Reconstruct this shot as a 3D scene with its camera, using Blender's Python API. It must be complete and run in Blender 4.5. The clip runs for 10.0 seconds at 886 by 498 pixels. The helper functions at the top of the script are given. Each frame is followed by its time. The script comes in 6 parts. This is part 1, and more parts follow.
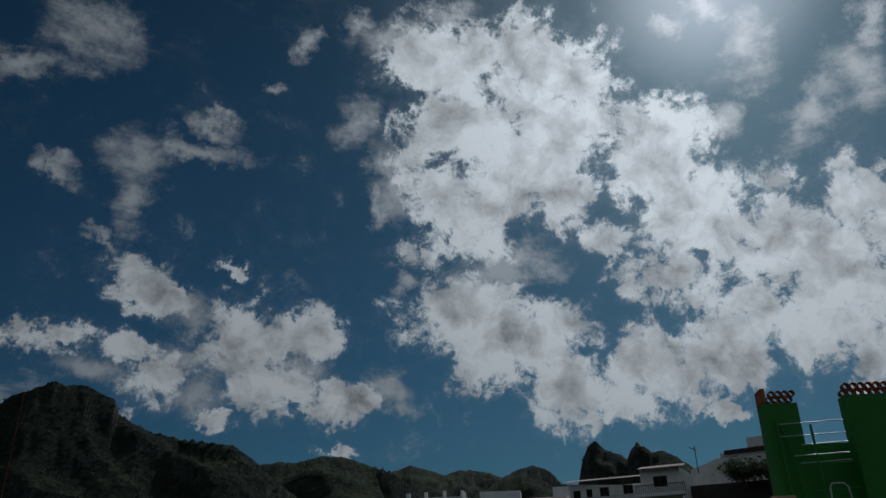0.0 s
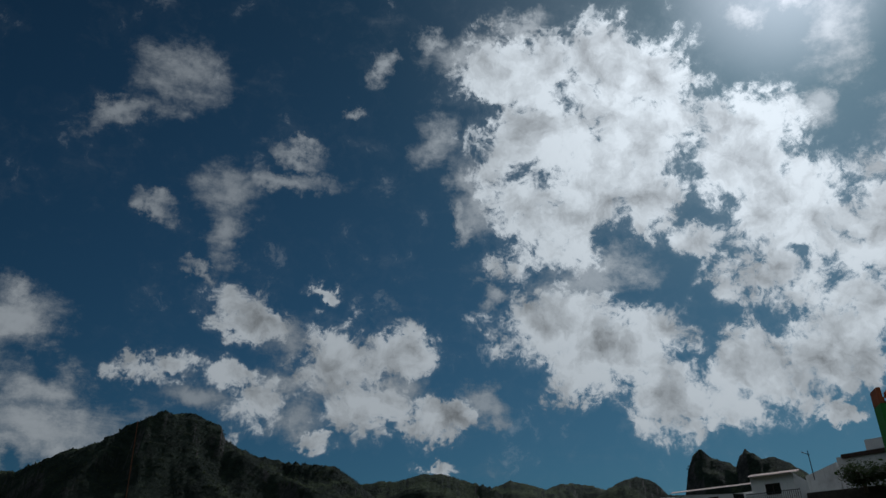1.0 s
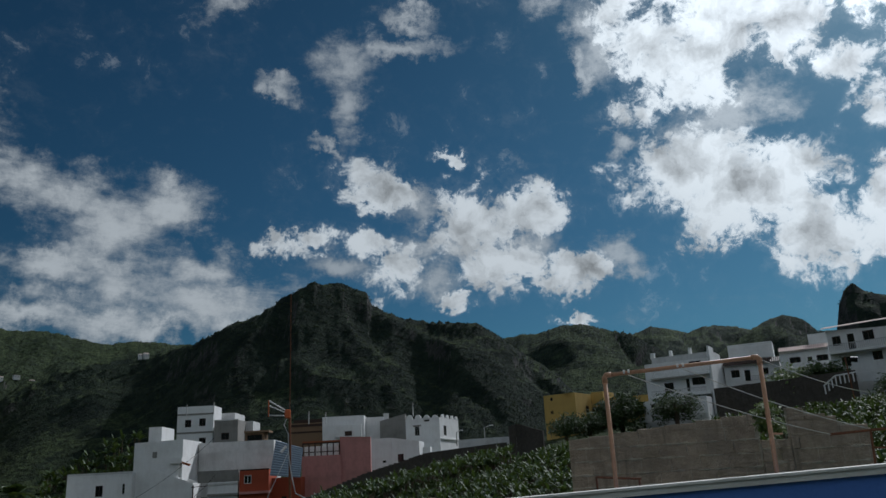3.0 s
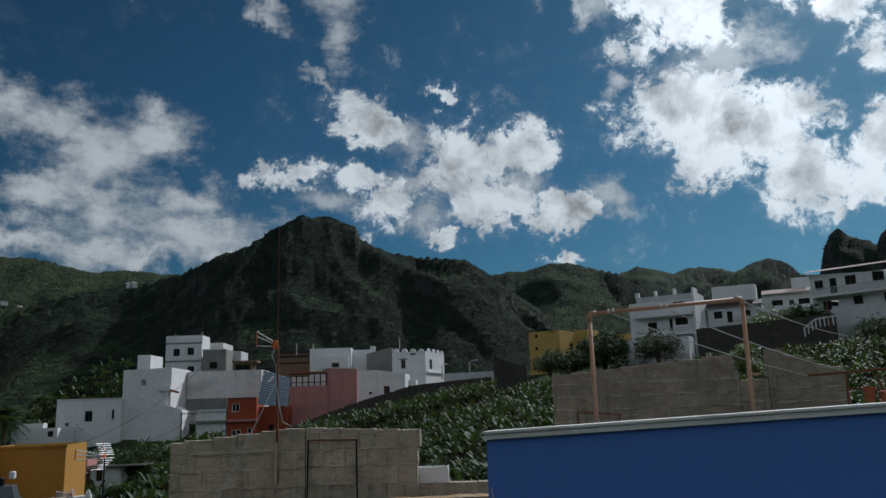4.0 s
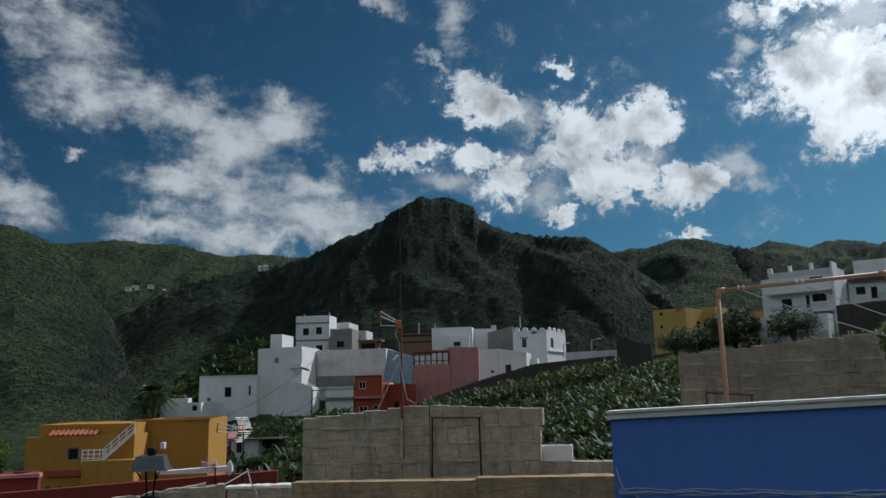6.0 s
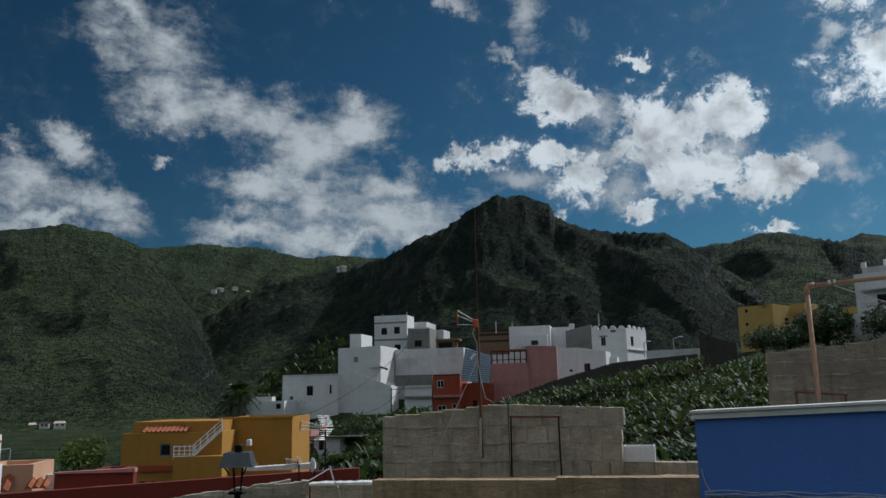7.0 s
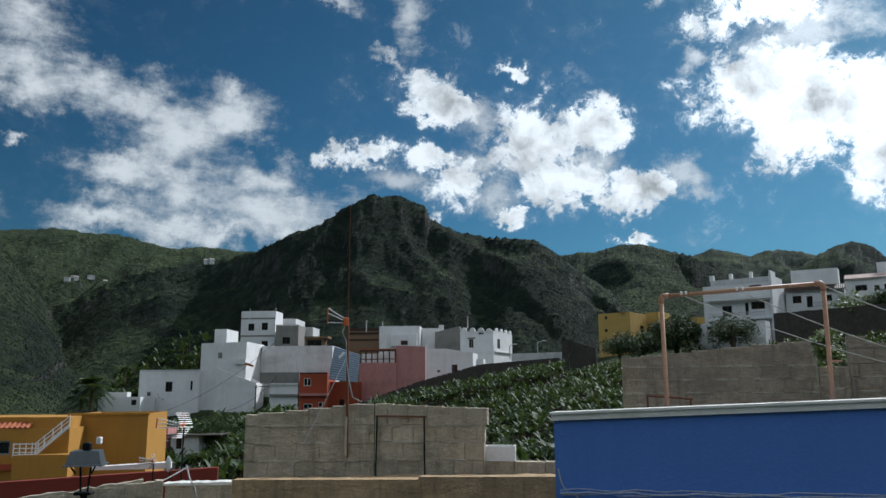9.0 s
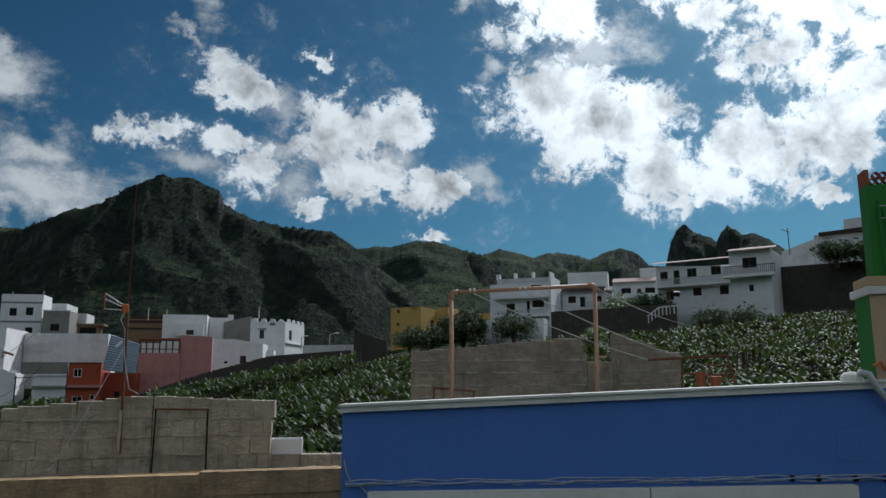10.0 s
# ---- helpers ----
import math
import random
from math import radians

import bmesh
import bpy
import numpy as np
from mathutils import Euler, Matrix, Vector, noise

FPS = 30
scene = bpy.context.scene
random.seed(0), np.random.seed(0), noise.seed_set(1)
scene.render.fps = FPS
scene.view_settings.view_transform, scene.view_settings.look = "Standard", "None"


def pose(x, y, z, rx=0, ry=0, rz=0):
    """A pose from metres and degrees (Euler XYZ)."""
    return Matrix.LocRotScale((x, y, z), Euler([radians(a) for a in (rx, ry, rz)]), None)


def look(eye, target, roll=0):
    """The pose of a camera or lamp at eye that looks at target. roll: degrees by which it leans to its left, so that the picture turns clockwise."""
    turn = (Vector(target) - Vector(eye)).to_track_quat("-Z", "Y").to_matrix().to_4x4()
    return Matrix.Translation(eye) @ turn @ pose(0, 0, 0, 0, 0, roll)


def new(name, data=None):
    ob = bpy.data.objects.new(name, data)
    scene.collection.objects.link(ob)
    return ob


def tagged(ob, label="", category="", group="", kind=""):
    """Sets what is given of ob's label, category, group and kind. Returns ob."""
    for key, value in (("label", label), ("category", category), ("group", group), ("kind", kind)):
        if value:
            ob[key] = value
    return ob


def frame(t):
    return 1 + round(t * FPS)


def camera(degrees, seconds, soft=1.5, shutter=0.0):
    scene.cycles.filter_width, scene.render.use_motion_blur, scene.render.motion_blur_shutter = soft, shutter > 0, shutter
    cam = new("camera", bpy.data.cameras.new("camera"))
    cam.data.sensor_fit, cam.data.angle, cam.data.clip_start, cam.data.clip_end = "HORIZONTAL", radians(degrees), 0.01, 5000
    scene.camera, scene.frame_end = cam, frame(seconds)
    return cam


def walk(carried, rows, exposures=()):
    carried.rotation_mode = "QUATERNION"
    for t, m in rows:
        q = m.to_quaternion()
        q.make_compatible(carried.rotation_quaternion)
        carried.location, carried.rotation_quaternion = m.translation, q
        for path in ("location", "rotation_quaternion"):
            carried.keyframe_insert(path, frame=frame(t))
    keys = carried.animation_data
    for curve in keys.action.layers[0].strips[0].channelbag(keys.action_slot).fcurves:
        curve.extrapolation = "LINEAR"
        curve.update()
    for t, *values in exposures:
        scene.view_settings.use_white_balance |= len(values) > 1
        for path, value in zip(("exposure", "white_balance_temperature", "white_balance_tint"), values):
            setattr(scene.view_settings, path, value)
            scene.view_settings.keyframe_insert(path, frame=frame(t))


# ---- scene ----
# ---- camera: a phone held at one spot and turned ----
EYE = 8.0
cam = camera(59.3, 10.0)
ROWS = [  # seconds, yaw, pitch, roll
    (0.0, -23.765, 25.241, 0.965), (0.5, -18.567, 25.819, 1.376), (1.0, -16.499, 26.461, 1.471), (1.5, -12.659, 23.701, 1.246),
    (2.0, -7.575, 18.916, 1.856), (2.2, -6.65, 17.85, 2.3), (3.3, -5.97, 15.26, 2.9), (3.5, -6.335, 13.834, 2.415), (4.0, -7.038, 11.793, 1.848), (4.5, -4.711, 11.018, 1.935),
    (5.0, -1.849, 10.884, 1.05), (5.2, -0.63, 10.9, 1.5), (6.3, 2.43, 10.39, 1.06), (6.5, 3.192, 10.387, 1.059), (7.0, 7.411, 10.559, 1.244), (7.5, 9.888, 10.184, 0.99),
    (8.0, 8.846, 11.092, 0.443), (8.5, 3.815, 11.093, 0.019), (9.0, -2.166, 10.382, 0.342), (9.5, -9.573, 10.279, 0.605),
    (10.0, -17.299, 9.755, 0.189),
]
walk(cam, [(t, pose(0, 0, EYE, 90 + pitch, roll, yaw)) for t, yaw, pitch, roll in ROWS],
     [(t, stops, 5700, 10) for t, stops in ((0.0, -1.85), (0.5, -1.8), (1.0, -1.5), (1.5, -1.6), (2.0, -1.52), (3.5, -0.72), (4.5, -0.82), (5.2, -0.45), (6.3, -0.6), (6.5, -0.6), (7.0, -0.68),
                                            (7.5, -0.18), (8.5, -0.05), (9.0, -0.12), (9.5, -0.55), (10.0, -0.52))])

# ---- world: blue sky with broken cloud, and the sun ----
SUN_AZ, SUN_EL = 48.5, 41.5  # degrees to the right of the view's axis, and up


class Net:
    """Short hand for node trees."""

    def __init__(self, tree):
        self.tree = tree
        tree.nodes.clear()

    def node(self, kind, props=None, **inputs):
        n = self.tree.nodes.new(kind)
        for key, value in (props or {}).items():
            setattr(n, key, value)
        for key, value in inputs.items():
            self.feed(n.inputs[int(key[1:]) if key[0] == "i" and key[1:].isdigit() else key.replace("_", " ")], value)
        return n

    def feed(self, socket, value):
        if isinstance(value, bpy.types.NodeSocket):
            self.tree.links.new(value, socket)
        else:
            socket.default_value = value

    def math(self, op, a, b=0.0, clamp=False):
        return self.node("ShaderNodeMath", {"operation": op, "use_clamp": clamp}, i0=a, i1=b).outputs[0]

    def vec(self, op, a, b=(0, 0, 0)):
        return self.node("ShaderNodeVectorMath", {"operation": op}, i0=a, i1=b).outputs[0]

    def scale(self, a, s):
        n = self.node("ShaderNodeVectorMath", {"operation": "SCALE"}, i0=a)
        self.feed(n.inputs["Scale"], s)
        return n.outputs[0]

    def noise(self, vector, scale, detail=4.0, rough=0.55, color=False, distortion=0.0):
        n = self.node("ShaderNodeTexNoise", None, Vector=vector, Scale=scale, Detail=detail, Roughness=rough, Distortion=distortion)
        return n.outputs[1 if color else 0]

    def ramp(self, value, lo, hi, a=0.0, b=1.0, smooth=False):
        n = self.node("ShaderNodeMapRange", {"interpolation_type": "SMOOTHSTEP" if smooth else "LINEAR"}, i0=value, i1=lo, i2=hi, i3=a, i4=b)
        return n.outputs[0]

    def mix(self, factor, a, b, blend="MIX"):
        n = self.node("ShaderNodeMix", {"data_type": "RGBA", "blend_type": blend})
        self.feed(n.inputs[0], factor)
        self.feed(n.inputs[6], a)
        self.feed(n.inputs[7], b)
        return n.outputs[2]


SUN_WAY = Vector((math.sin(radians(SUN_AZ)) * math.cos(radians(SUN_EL)), math.cos(radians(SUN_AZ)) * math.cos(radians(SUN_EL)), math.sin(radians(SUN_EL))))
BANK, SHRED, STREET = [], [], []  # degrees right, degrees up, half width, half height, turn


def cloud(layer, *puffs):
    layer.extend(puffs)


# the great bank: its tall part
cloud(BANK, (24.9, 38.7, 4.9, 3.3, 0.0), (33.0, 37.5, 6.0, 3.5, 0.0), (26.2, 33.5, 5.6, 3.7, 0.0), (33.5, 32.6, 5.0, 4.0, 0.0), (24.6, 28.2, 4.0, 3.9, 0.0), (29.3, 28.4, 3.3, 2.9, 0.0), (34.5, 28.8, 3.4, 2.4, 0.0), (42.8, 32.2, 3.5, 2.1, 0.0), (41.0, 29.7, 3.7, 2.6, 0.0), (43.8, 26.0, 4.5, 2.9, 0.0), (37.4, 25.3, 3.0, 1.2, 0.0), (41.1, 22.0, 2.9, 2.2, 0.0))
# its lower rim and the thick part to the right
cloud(BANK, (25.7, 20.3, 4.2, 2.7, 0.0), (30.8, 18.4, 4.7, 2.4, 0.0), (27.7, 16.5, 3.0, 1.8, 0.0), (34.3, 14.6, 4.5, 2.4, 0.0), (40.1, 15.7, 4.7, 2.7, 0.0), (45.0, 16.7, 3.8, 2.6, 0.0), (49.3, 23.1, 4.8, 3.7, 0.0), (47.1, 19.6, 3.0, 3.0, 0.0), (52.5, 20.5, 4.2, 4.7, 0.0), (55.7, 24.4, 3.0, 2.8, 0.0), (51.2, 16.3, 3.8, 2.5, 0.0), (53.2, 14.8, 1.9, 2.1, 0.0))
# the cumulus over the shoulder of the mountain
cloud(BANK, (9.0, 17.9, 3.5, 2.8, 0.0), (14.0, 18.6, 2.5, 1.8, 0.0), (10.9, 15.2, 2.8, 2.3, 0.0), (15.5, 13.7, 2.5, 1.3, 0.0), (17.9, 14.2, 1.3, 1.0, 0.0), (0.8, 21.9, 2.3, 1.5, 0.0), (3.2, 20.6, 2.0, 1.2, 0.0), (-5.3, 16.9, 1.8, 1.0, 0.0), (-2.9, 17.6, 2.1, 1.0, 0.0), (1.0, 16.9, 2.0, 1.0, 0.0), (3.5, 14.4, 2.4, 1.8, 0.0), (7.5, 12.9, 1.4, 0.7, 0.0), (7.2, 23.4, 1.2, 0.7, 0.0), (16.0, 10.7, 1.5, 0.4, 0.0), (44.2, 12.6, 1.3, 0.6, 0.0))
# thinner cloud that links the lobes
cloud(SHRED, (4.8, 19.2, 2.0, 1.6, 0.0), (4.8, 16.4, 2.3, 1.2, 0.0), (7.6, 15.9, 2.0, 1.6, 0.0), (13.3, 16.1, 2.5, 1.6, 0.0), (20.0, 15.0, 1.7, 1.2, 0.0), (-0.8, 15.6, 2.5, 1.1, 0.0), (6.2, 14.2, 2.7, 1.3, 0.0), (30.8, 24.2, 4.0, 1.4, 0.0), (27.2, 23.9, 2.7, 1.5, 0.0), (19.8, 30.3, 1.4, 2.5, 0.0))
# torn shreds high up
cloud(SHRED, (-0.5, 29.5, 2.4, 2.2, 0.0), (-0.4, 26.4, 1.3, 1.8, 0.0), (4.1, 30.3, 4.5, 0.8, 5.0), (-5.9, 28.1, 1.5, 0.7, -20.0), (5.1, 32.6, 2.5, 0.8, -15.0), (-2.1, 24.2, 1.3, 0.5, -10.0), (-5.7, 37.6, 3.9, 2.1, 0.0), (-9.3, 34.0, 2.4, 1.0, 25.0), (16.8, 34.5, 2.0, 1.8, 0.0), (19.2, 40.1, 3.4, 1.6, 0.0), (16.5, 41.5, 1.8, 0.8, 0.0), (25.0, 42.2, 2.4, 0.8, 0.0), (12.7, 39.5, 0.9, 1.1, 0.0), (9.7, 36.5, 0.8, 0.5, 0.0), (18.9, 28.2, 0.7, 1.4, 15.0), (20.8, 22.8, 1.3, 0.8, 0.0))
# shreds below the sun
cloud(SHRED, (50.4, 36.1, 1.9, 2.5, -15.0), (44.7, 39.3, 1.7, 0.9, 0.0), (47.7, 39.6, 1.6, 0.9, 0.0), (53.7, 31.0, 3.4, 1.5, 35.0), (57.4, 32.9, 2.0, 2.6, 30.0), (47.4, 31.9, 1.3, 1.6, 0.0), (59.6, 35.5, 0.8, 1.1, 0.0))
# the long streets of cloud over the valley to the left
cloud(STREET, (-30.6, 26.1, 3.8, 1.4, -40.0), (-28.9, 24.1, 4.2, 2.6, -30.0), (-27.6, 20.9, 3.7, 1.9, 0.0), (-23.2, 20.5, 4.1, 1.9, -15.0), (-19.8, 19.7, 2.9, 2.0, 0.0), (-16.9, 18.0, 3.2, 2.4, 0.0), (-13.2, 19.7, 2.7, 1.7, 0.0), (-20.6, 14.7, 3.3, 1.6, 0.0), (-16.4, 14.8, 3.3, 2.5, 0.0), (-22.1, 11.8, 3.6, 1.2, 0.0), (-16.8, 11.9, 5.0, 1.4, 0.0), (-10.7, 15.2, 2.5, 1.7, 0.0), (-9.9, 12.7, 4.7, 2.0, 0.0), (-13.5, 11.2, 5.4, 1.1, 0.0))
# thin cloud farther left
cloud(STREET, (-33.0, 17.1, 2.0, 1.2, -40.0), (-35.9, 14.3, 4.0, 1.8, -15.0), (-32.4, 13.2, 3.4, 1.7, -30.0), (-37.0, 16.2, 1.3, 0.9, -35.0), (-27.4, 16.8, 1.1, 0.4, 0.0), (-34.7, 12.1, 3.7, 1.0, 0.0))

SKY_GAIN, CLOUD_WHITE, WORLD_STRENGTH, SUN_STRENGTH = (0.235, 0.47, 0.525), 9.5, 0.1, 4.3


def make_world():
    world = bpy.data.worlds.new("sky")
    scene.world = world
    world.use_nodes = True
    n = Net(world.node_tree)
    way = n.node("ShaderNodeTexCoord").outputs["Generated"]
    sky = n.node("ShaderNodeTexSky", {"sky_type": "NISHITA", "sun_disc": False, "sun_elevation": radians(SUN_EL), "sun_rotation": radians(SUN_AZ),
                                      "altitude": 200.0, "air_density": 1.0, "dust_density": 1.0, "ozone_density": 2.0}).outputs[0]
    xyz = n.node("ShaderNodeSeparateXYZ", None, Vector=way).outputs
    az = n.math("MULTIPLY", n.math("ARCTAN2", xyz[0], xyz[1]), 180 / math.pi)
    el = n.math("MULTIPLY", n.math("ARCSINE", xyz[2]), 180 / math.pi)
    flat = n.node("ShaderNodeCombineXYZ", None, X=az, Y=el).outputs[0]
    def tear(scale, detail, rough, amount):
        return n.scale(n.vec("SUBTRACT", n.noise(way, scale, detail, rough, True), (0.5, 0.5, 0.5)), amount)

    firm = n.vec("ADD", flat, n.vec("ADD", tear(12.0, 3.0, 0.5, 2.4), tear(30.0, 6.0, 0.64, 4.0)))
    torn = n.vec("ADD", flat, n.vec("ADD", tear(8.0, 3.0, 0.5, 3.0), tear(20.0, 7.0, 0.68, 5.5)))

    def gather(layer, at, spread):
        field = None
        for a, e, w, h, turn in layer:
            m = n.node("ShaderNodeMapping", {"vector_type": "TEXTURE"}, Vector=at, Location=(a, e, 0), Rotation=(0, 0, radians(turn)), Scale=(w * spread, h * spread, 100)).outputs[0]
            g = n.node("ShaderNodeTexGradient", {"gradient_type": "SPHERICAL"}, Vector=m).outputs[1]
            field = g if field is None else n.node("ShaderNodeMath", {"operation": "SMOOTH_MAX"}, i0=field, i1=g, i2=0.12).outputs[0]
        return field

    bank = gather(BANK, firm, 1.75)
    # the rest of the sky carries the same broken cloud
    side = n.math("MAXIMUM", n.ramp(n.math("ABSOLUTE", n.math("ADD", az, -8.0)), 54.0, 66.0), n.ramp(el, 46.0, 54.0))
    bank = n.math("MAXIMUM", bank, n.math("MULTIPLY", n.ramp(n.noise(way, 2.6, 3.0, 0.5), 0.41, 0.61), side))
    fold = n.scale(n.vec("SUBTRACT", n.noise(way, 14.0, 5.0, 0.6, True), (0.5, 0.5, 0.5)), 0.06)
    where = n.vec("ADD", way, fold)
    billow = n.math("SUBTRACT", n.noise(where, 15.0, 10.0, 0.62), 0.5)
    curl = n.math("SUBTRACT", n.noise(where, 46.0, 7.0, 0.66), 0.5)
    # cumulus: firm edges, thick and grey within, bright towards the sun
    dens = n.math("ADD", n.math("MULTIPLY", bank, 1.75), n.math("ADD", n.math("MULTIPLY", billow, 3.0), n.math("MULTIPLY", curl, 2.0)))
    mask = n.math("MULTIPLY", n.math("ADD", n.ramp(dens, 0.52, 1.06, 0, 0.86, True), n.ramp(dens, 0.1, 1.3, 0, 0.14)), n.ramp(bank, 0.04, 0.30))
    toward = tuple(Vector((0.55, 0.1, 0.8)) * 0.03)
    soft, soft_lit = n.noise(where, 13.0, 5.0, 0.58), n.noise(n.vec("ADD", where, toward), 13.0, 5.0, 0.58)
    relief = n.math("ADD", n.math("MULTIPLY", n.math("SUBTRACT", soft, soft_lit), 2.6), n.math("MULTIPLY", curl, 0.35))
    thick = n.ramp(dens, 0.9, 2.3)
    tone = n.math("ADD", relief, n.math("SUBTRACT", 1.10, n.math("MULTIPLY", thick, 0.30)))
    tone = n.ramp(tone, 0.1, 1.25, 0.20, 1.2)
    # shreds and streets: soft, streaked and half clear
    streak = n.node("ShaderNodeMapping", None, Vector=flat, Rotation=(0, 0, radians(38)), Scale=(0.055, 0.16, 1)).outputs[0]
    drawn = n.math("SUBTRACT", n.noise(n.vec("ADD", streak, n.scale(fold, 4.0)), 3.4, 8.0, 0.64), 0.5)

    def veil(layer, solid, gain):
        thin = gather(layer, torn, 1.7)
        d = n.math("ADD", n.math("MULTIPLY", thin, 1.75), n.math("ADD", n.math("MULTIPLY", drawn, 2.6), n.math("ADD", n.math("MULTIPLY", billow, 1.3), n.math("MULTIPLY", curl, 0.45))))
        return n.math("MULTIPLY", n.ramp(d, 0.22, 1.75, 0, solid, True), n.ramp(thin, 0.04, 0.34)), n.math("MULTIPLY", n.ramp(d, 0.4, 1.9, 0.66, 1.0), gain)

    high, high_tone = veil(SHRED, 0.72, 0.85)
    street, street_tone = veil(STREET, 0.92, 0.92)
    dot = n.node("ShaderNodeVectorMath", {"operation": "DOT_PRODUCT"}, i0=way, i1=tuple(SUN_WAY)).outputs[1]
    glow = n.math("ADD", n.math("MULTIPLY", n.math("POWER", n.ramp(dot, 0.55, 1.0), 4.0), 1.3), 0.90)
    # the bright ring of sky round the sun
    ring = n.math("ADD", n.math("MULTIPLY", n.math("POWER", n.ramp(dot, 0.86, 1.0), 3.0), 2.6), n.math("MULTIPLY", n.math("POWER", n.ramp(dot, 0.988, 1.0), 2.0), 12.0))
    away = n.math("ADD", n.math("MULTIPLY", n.ramp(dot, 0.1, 0.95), 0.42), 0.60)
    away = n.math("MULTIPLY", away, n.ramp(el, 10.0, 42.0, 1.05, 0.68))
    away = n.math("ADD", away, n.ramp(dot, 0.0, -0.5, 0.0, 2.2))
    color = n.scale(n.vec("MULTIPLY", sky, SKY_GAIN), away)

    def lay(under, cover, shade):
        return n.mix(cover, under, n.scale((CLOUD_WHITE * 0.98, CLOUD_WHITE, CLOUD_WHITE * 0.95), n.math("MULTIPLY", shade, glow)))

    color = lay(color, high, high_tone)
    color = lay(color, street, street_tone)
    color = lay(color, mask, tone)
    color = n.vec("ADD", color, n.scale((1.0, 0.95, 0.94), ring))
    back = n.node("ShaderNodeBackground", None, Color=color, Strength=WORLD_STRENGTH)
    n.node("ShaderNodeOutputWorld", None, Surface=back.outputs[0])


make_world()
sun = new("sun", bpy.data.lights.new("sun", "SUN"))
sun.data.energy, sun.data.angle, sun.data.color = SUN_STRENGTH, radians(0.53), (1.0, 0.95, 0.88)
sun.matrix_world = look(SUN_WAY * 50 + Vector((0, 0, 20)), (0, 0, 20))

# ---- materials ----
def material(name):
    m = bpy.data.materials.new(name)
    m.use_nodes = True
    return m, Net(m.node_tree)


def finish(m, n, color, rough=0.8, metal=0.0, height=None, bump=0.3, dist=0.02, spec=0.3):
    b = n.node("ShaderNodeBsdfPrincipled", None, Base_Color=color, Roughness=rough, Metallic=metal)
    b.inputs["Specular IOR Level"].default_value = spec
    if height is not None:
        n.feed(b.inputs["Normal"], n.node("ShaderNodeBump", None, Strength=bump, Distance=dist, Height=height).outputs[0])
    n.node("ShaderNodeOutputMaterial", None, Surface=b.outputs[0])
    return m


def rgb(*c):
    return (*c, 1.0)


def painted(name, color, dirt=(0.25, 0.22, 0.18), amount=0.35, grain=9.0, rough=0.85, streaks=True, metal=0.0):
    """Paint or plaster with stains, run-off streaks and a grainy relief."""
    m, n = material(name)
    at = n.node("ShaderNodeTexCoord").outputs["Object"]
    blot = n.ramp(n.noise(at, 0.55, 6.0, 0.65), 0.45, 0.75)
    run = n.ramp(n.noise(n.vec("MULTIPLY", at, (2.2, 2.2, 0.22)), 1.6, 5.0, 0.6), 0.52, 0.8) if streaks else blot
    fine = n.noise(at, grain, 6.0, 0.7)
    worn = n.math("MULTIPLY", n.math("MAXIMUM", blot, run), amount)
    c = n.mix(worn, rgb(*color), rgb(*dirt))
    c = n.mix(n.ramp(fine, 0.3, 0.7, 0.0, 0.22), c, rgb(*[v * 0.6 for v in color]))
    return finish(m, n, c, rough, metal, fine, 0.35, 0.02)


def plain(name, color, rough=0.6, metal=0.0, vary=0.25, scale=14.0, spec=0.3):
    m, n = material(name)
    at = n.node("ShaderNodeTexCoord").outputs["Object"]
    f = n.noise(at, scale, 5.0, 0.65)
    c = n.mix(n.ramp(f, 0.3, 0.75, 0.0, vary * 2), rgb(*color), rgb(*[v * 0.45 for v in color]))
    return finish(m, n, c, rough, metal, f, 0.2, 0.005, spec)


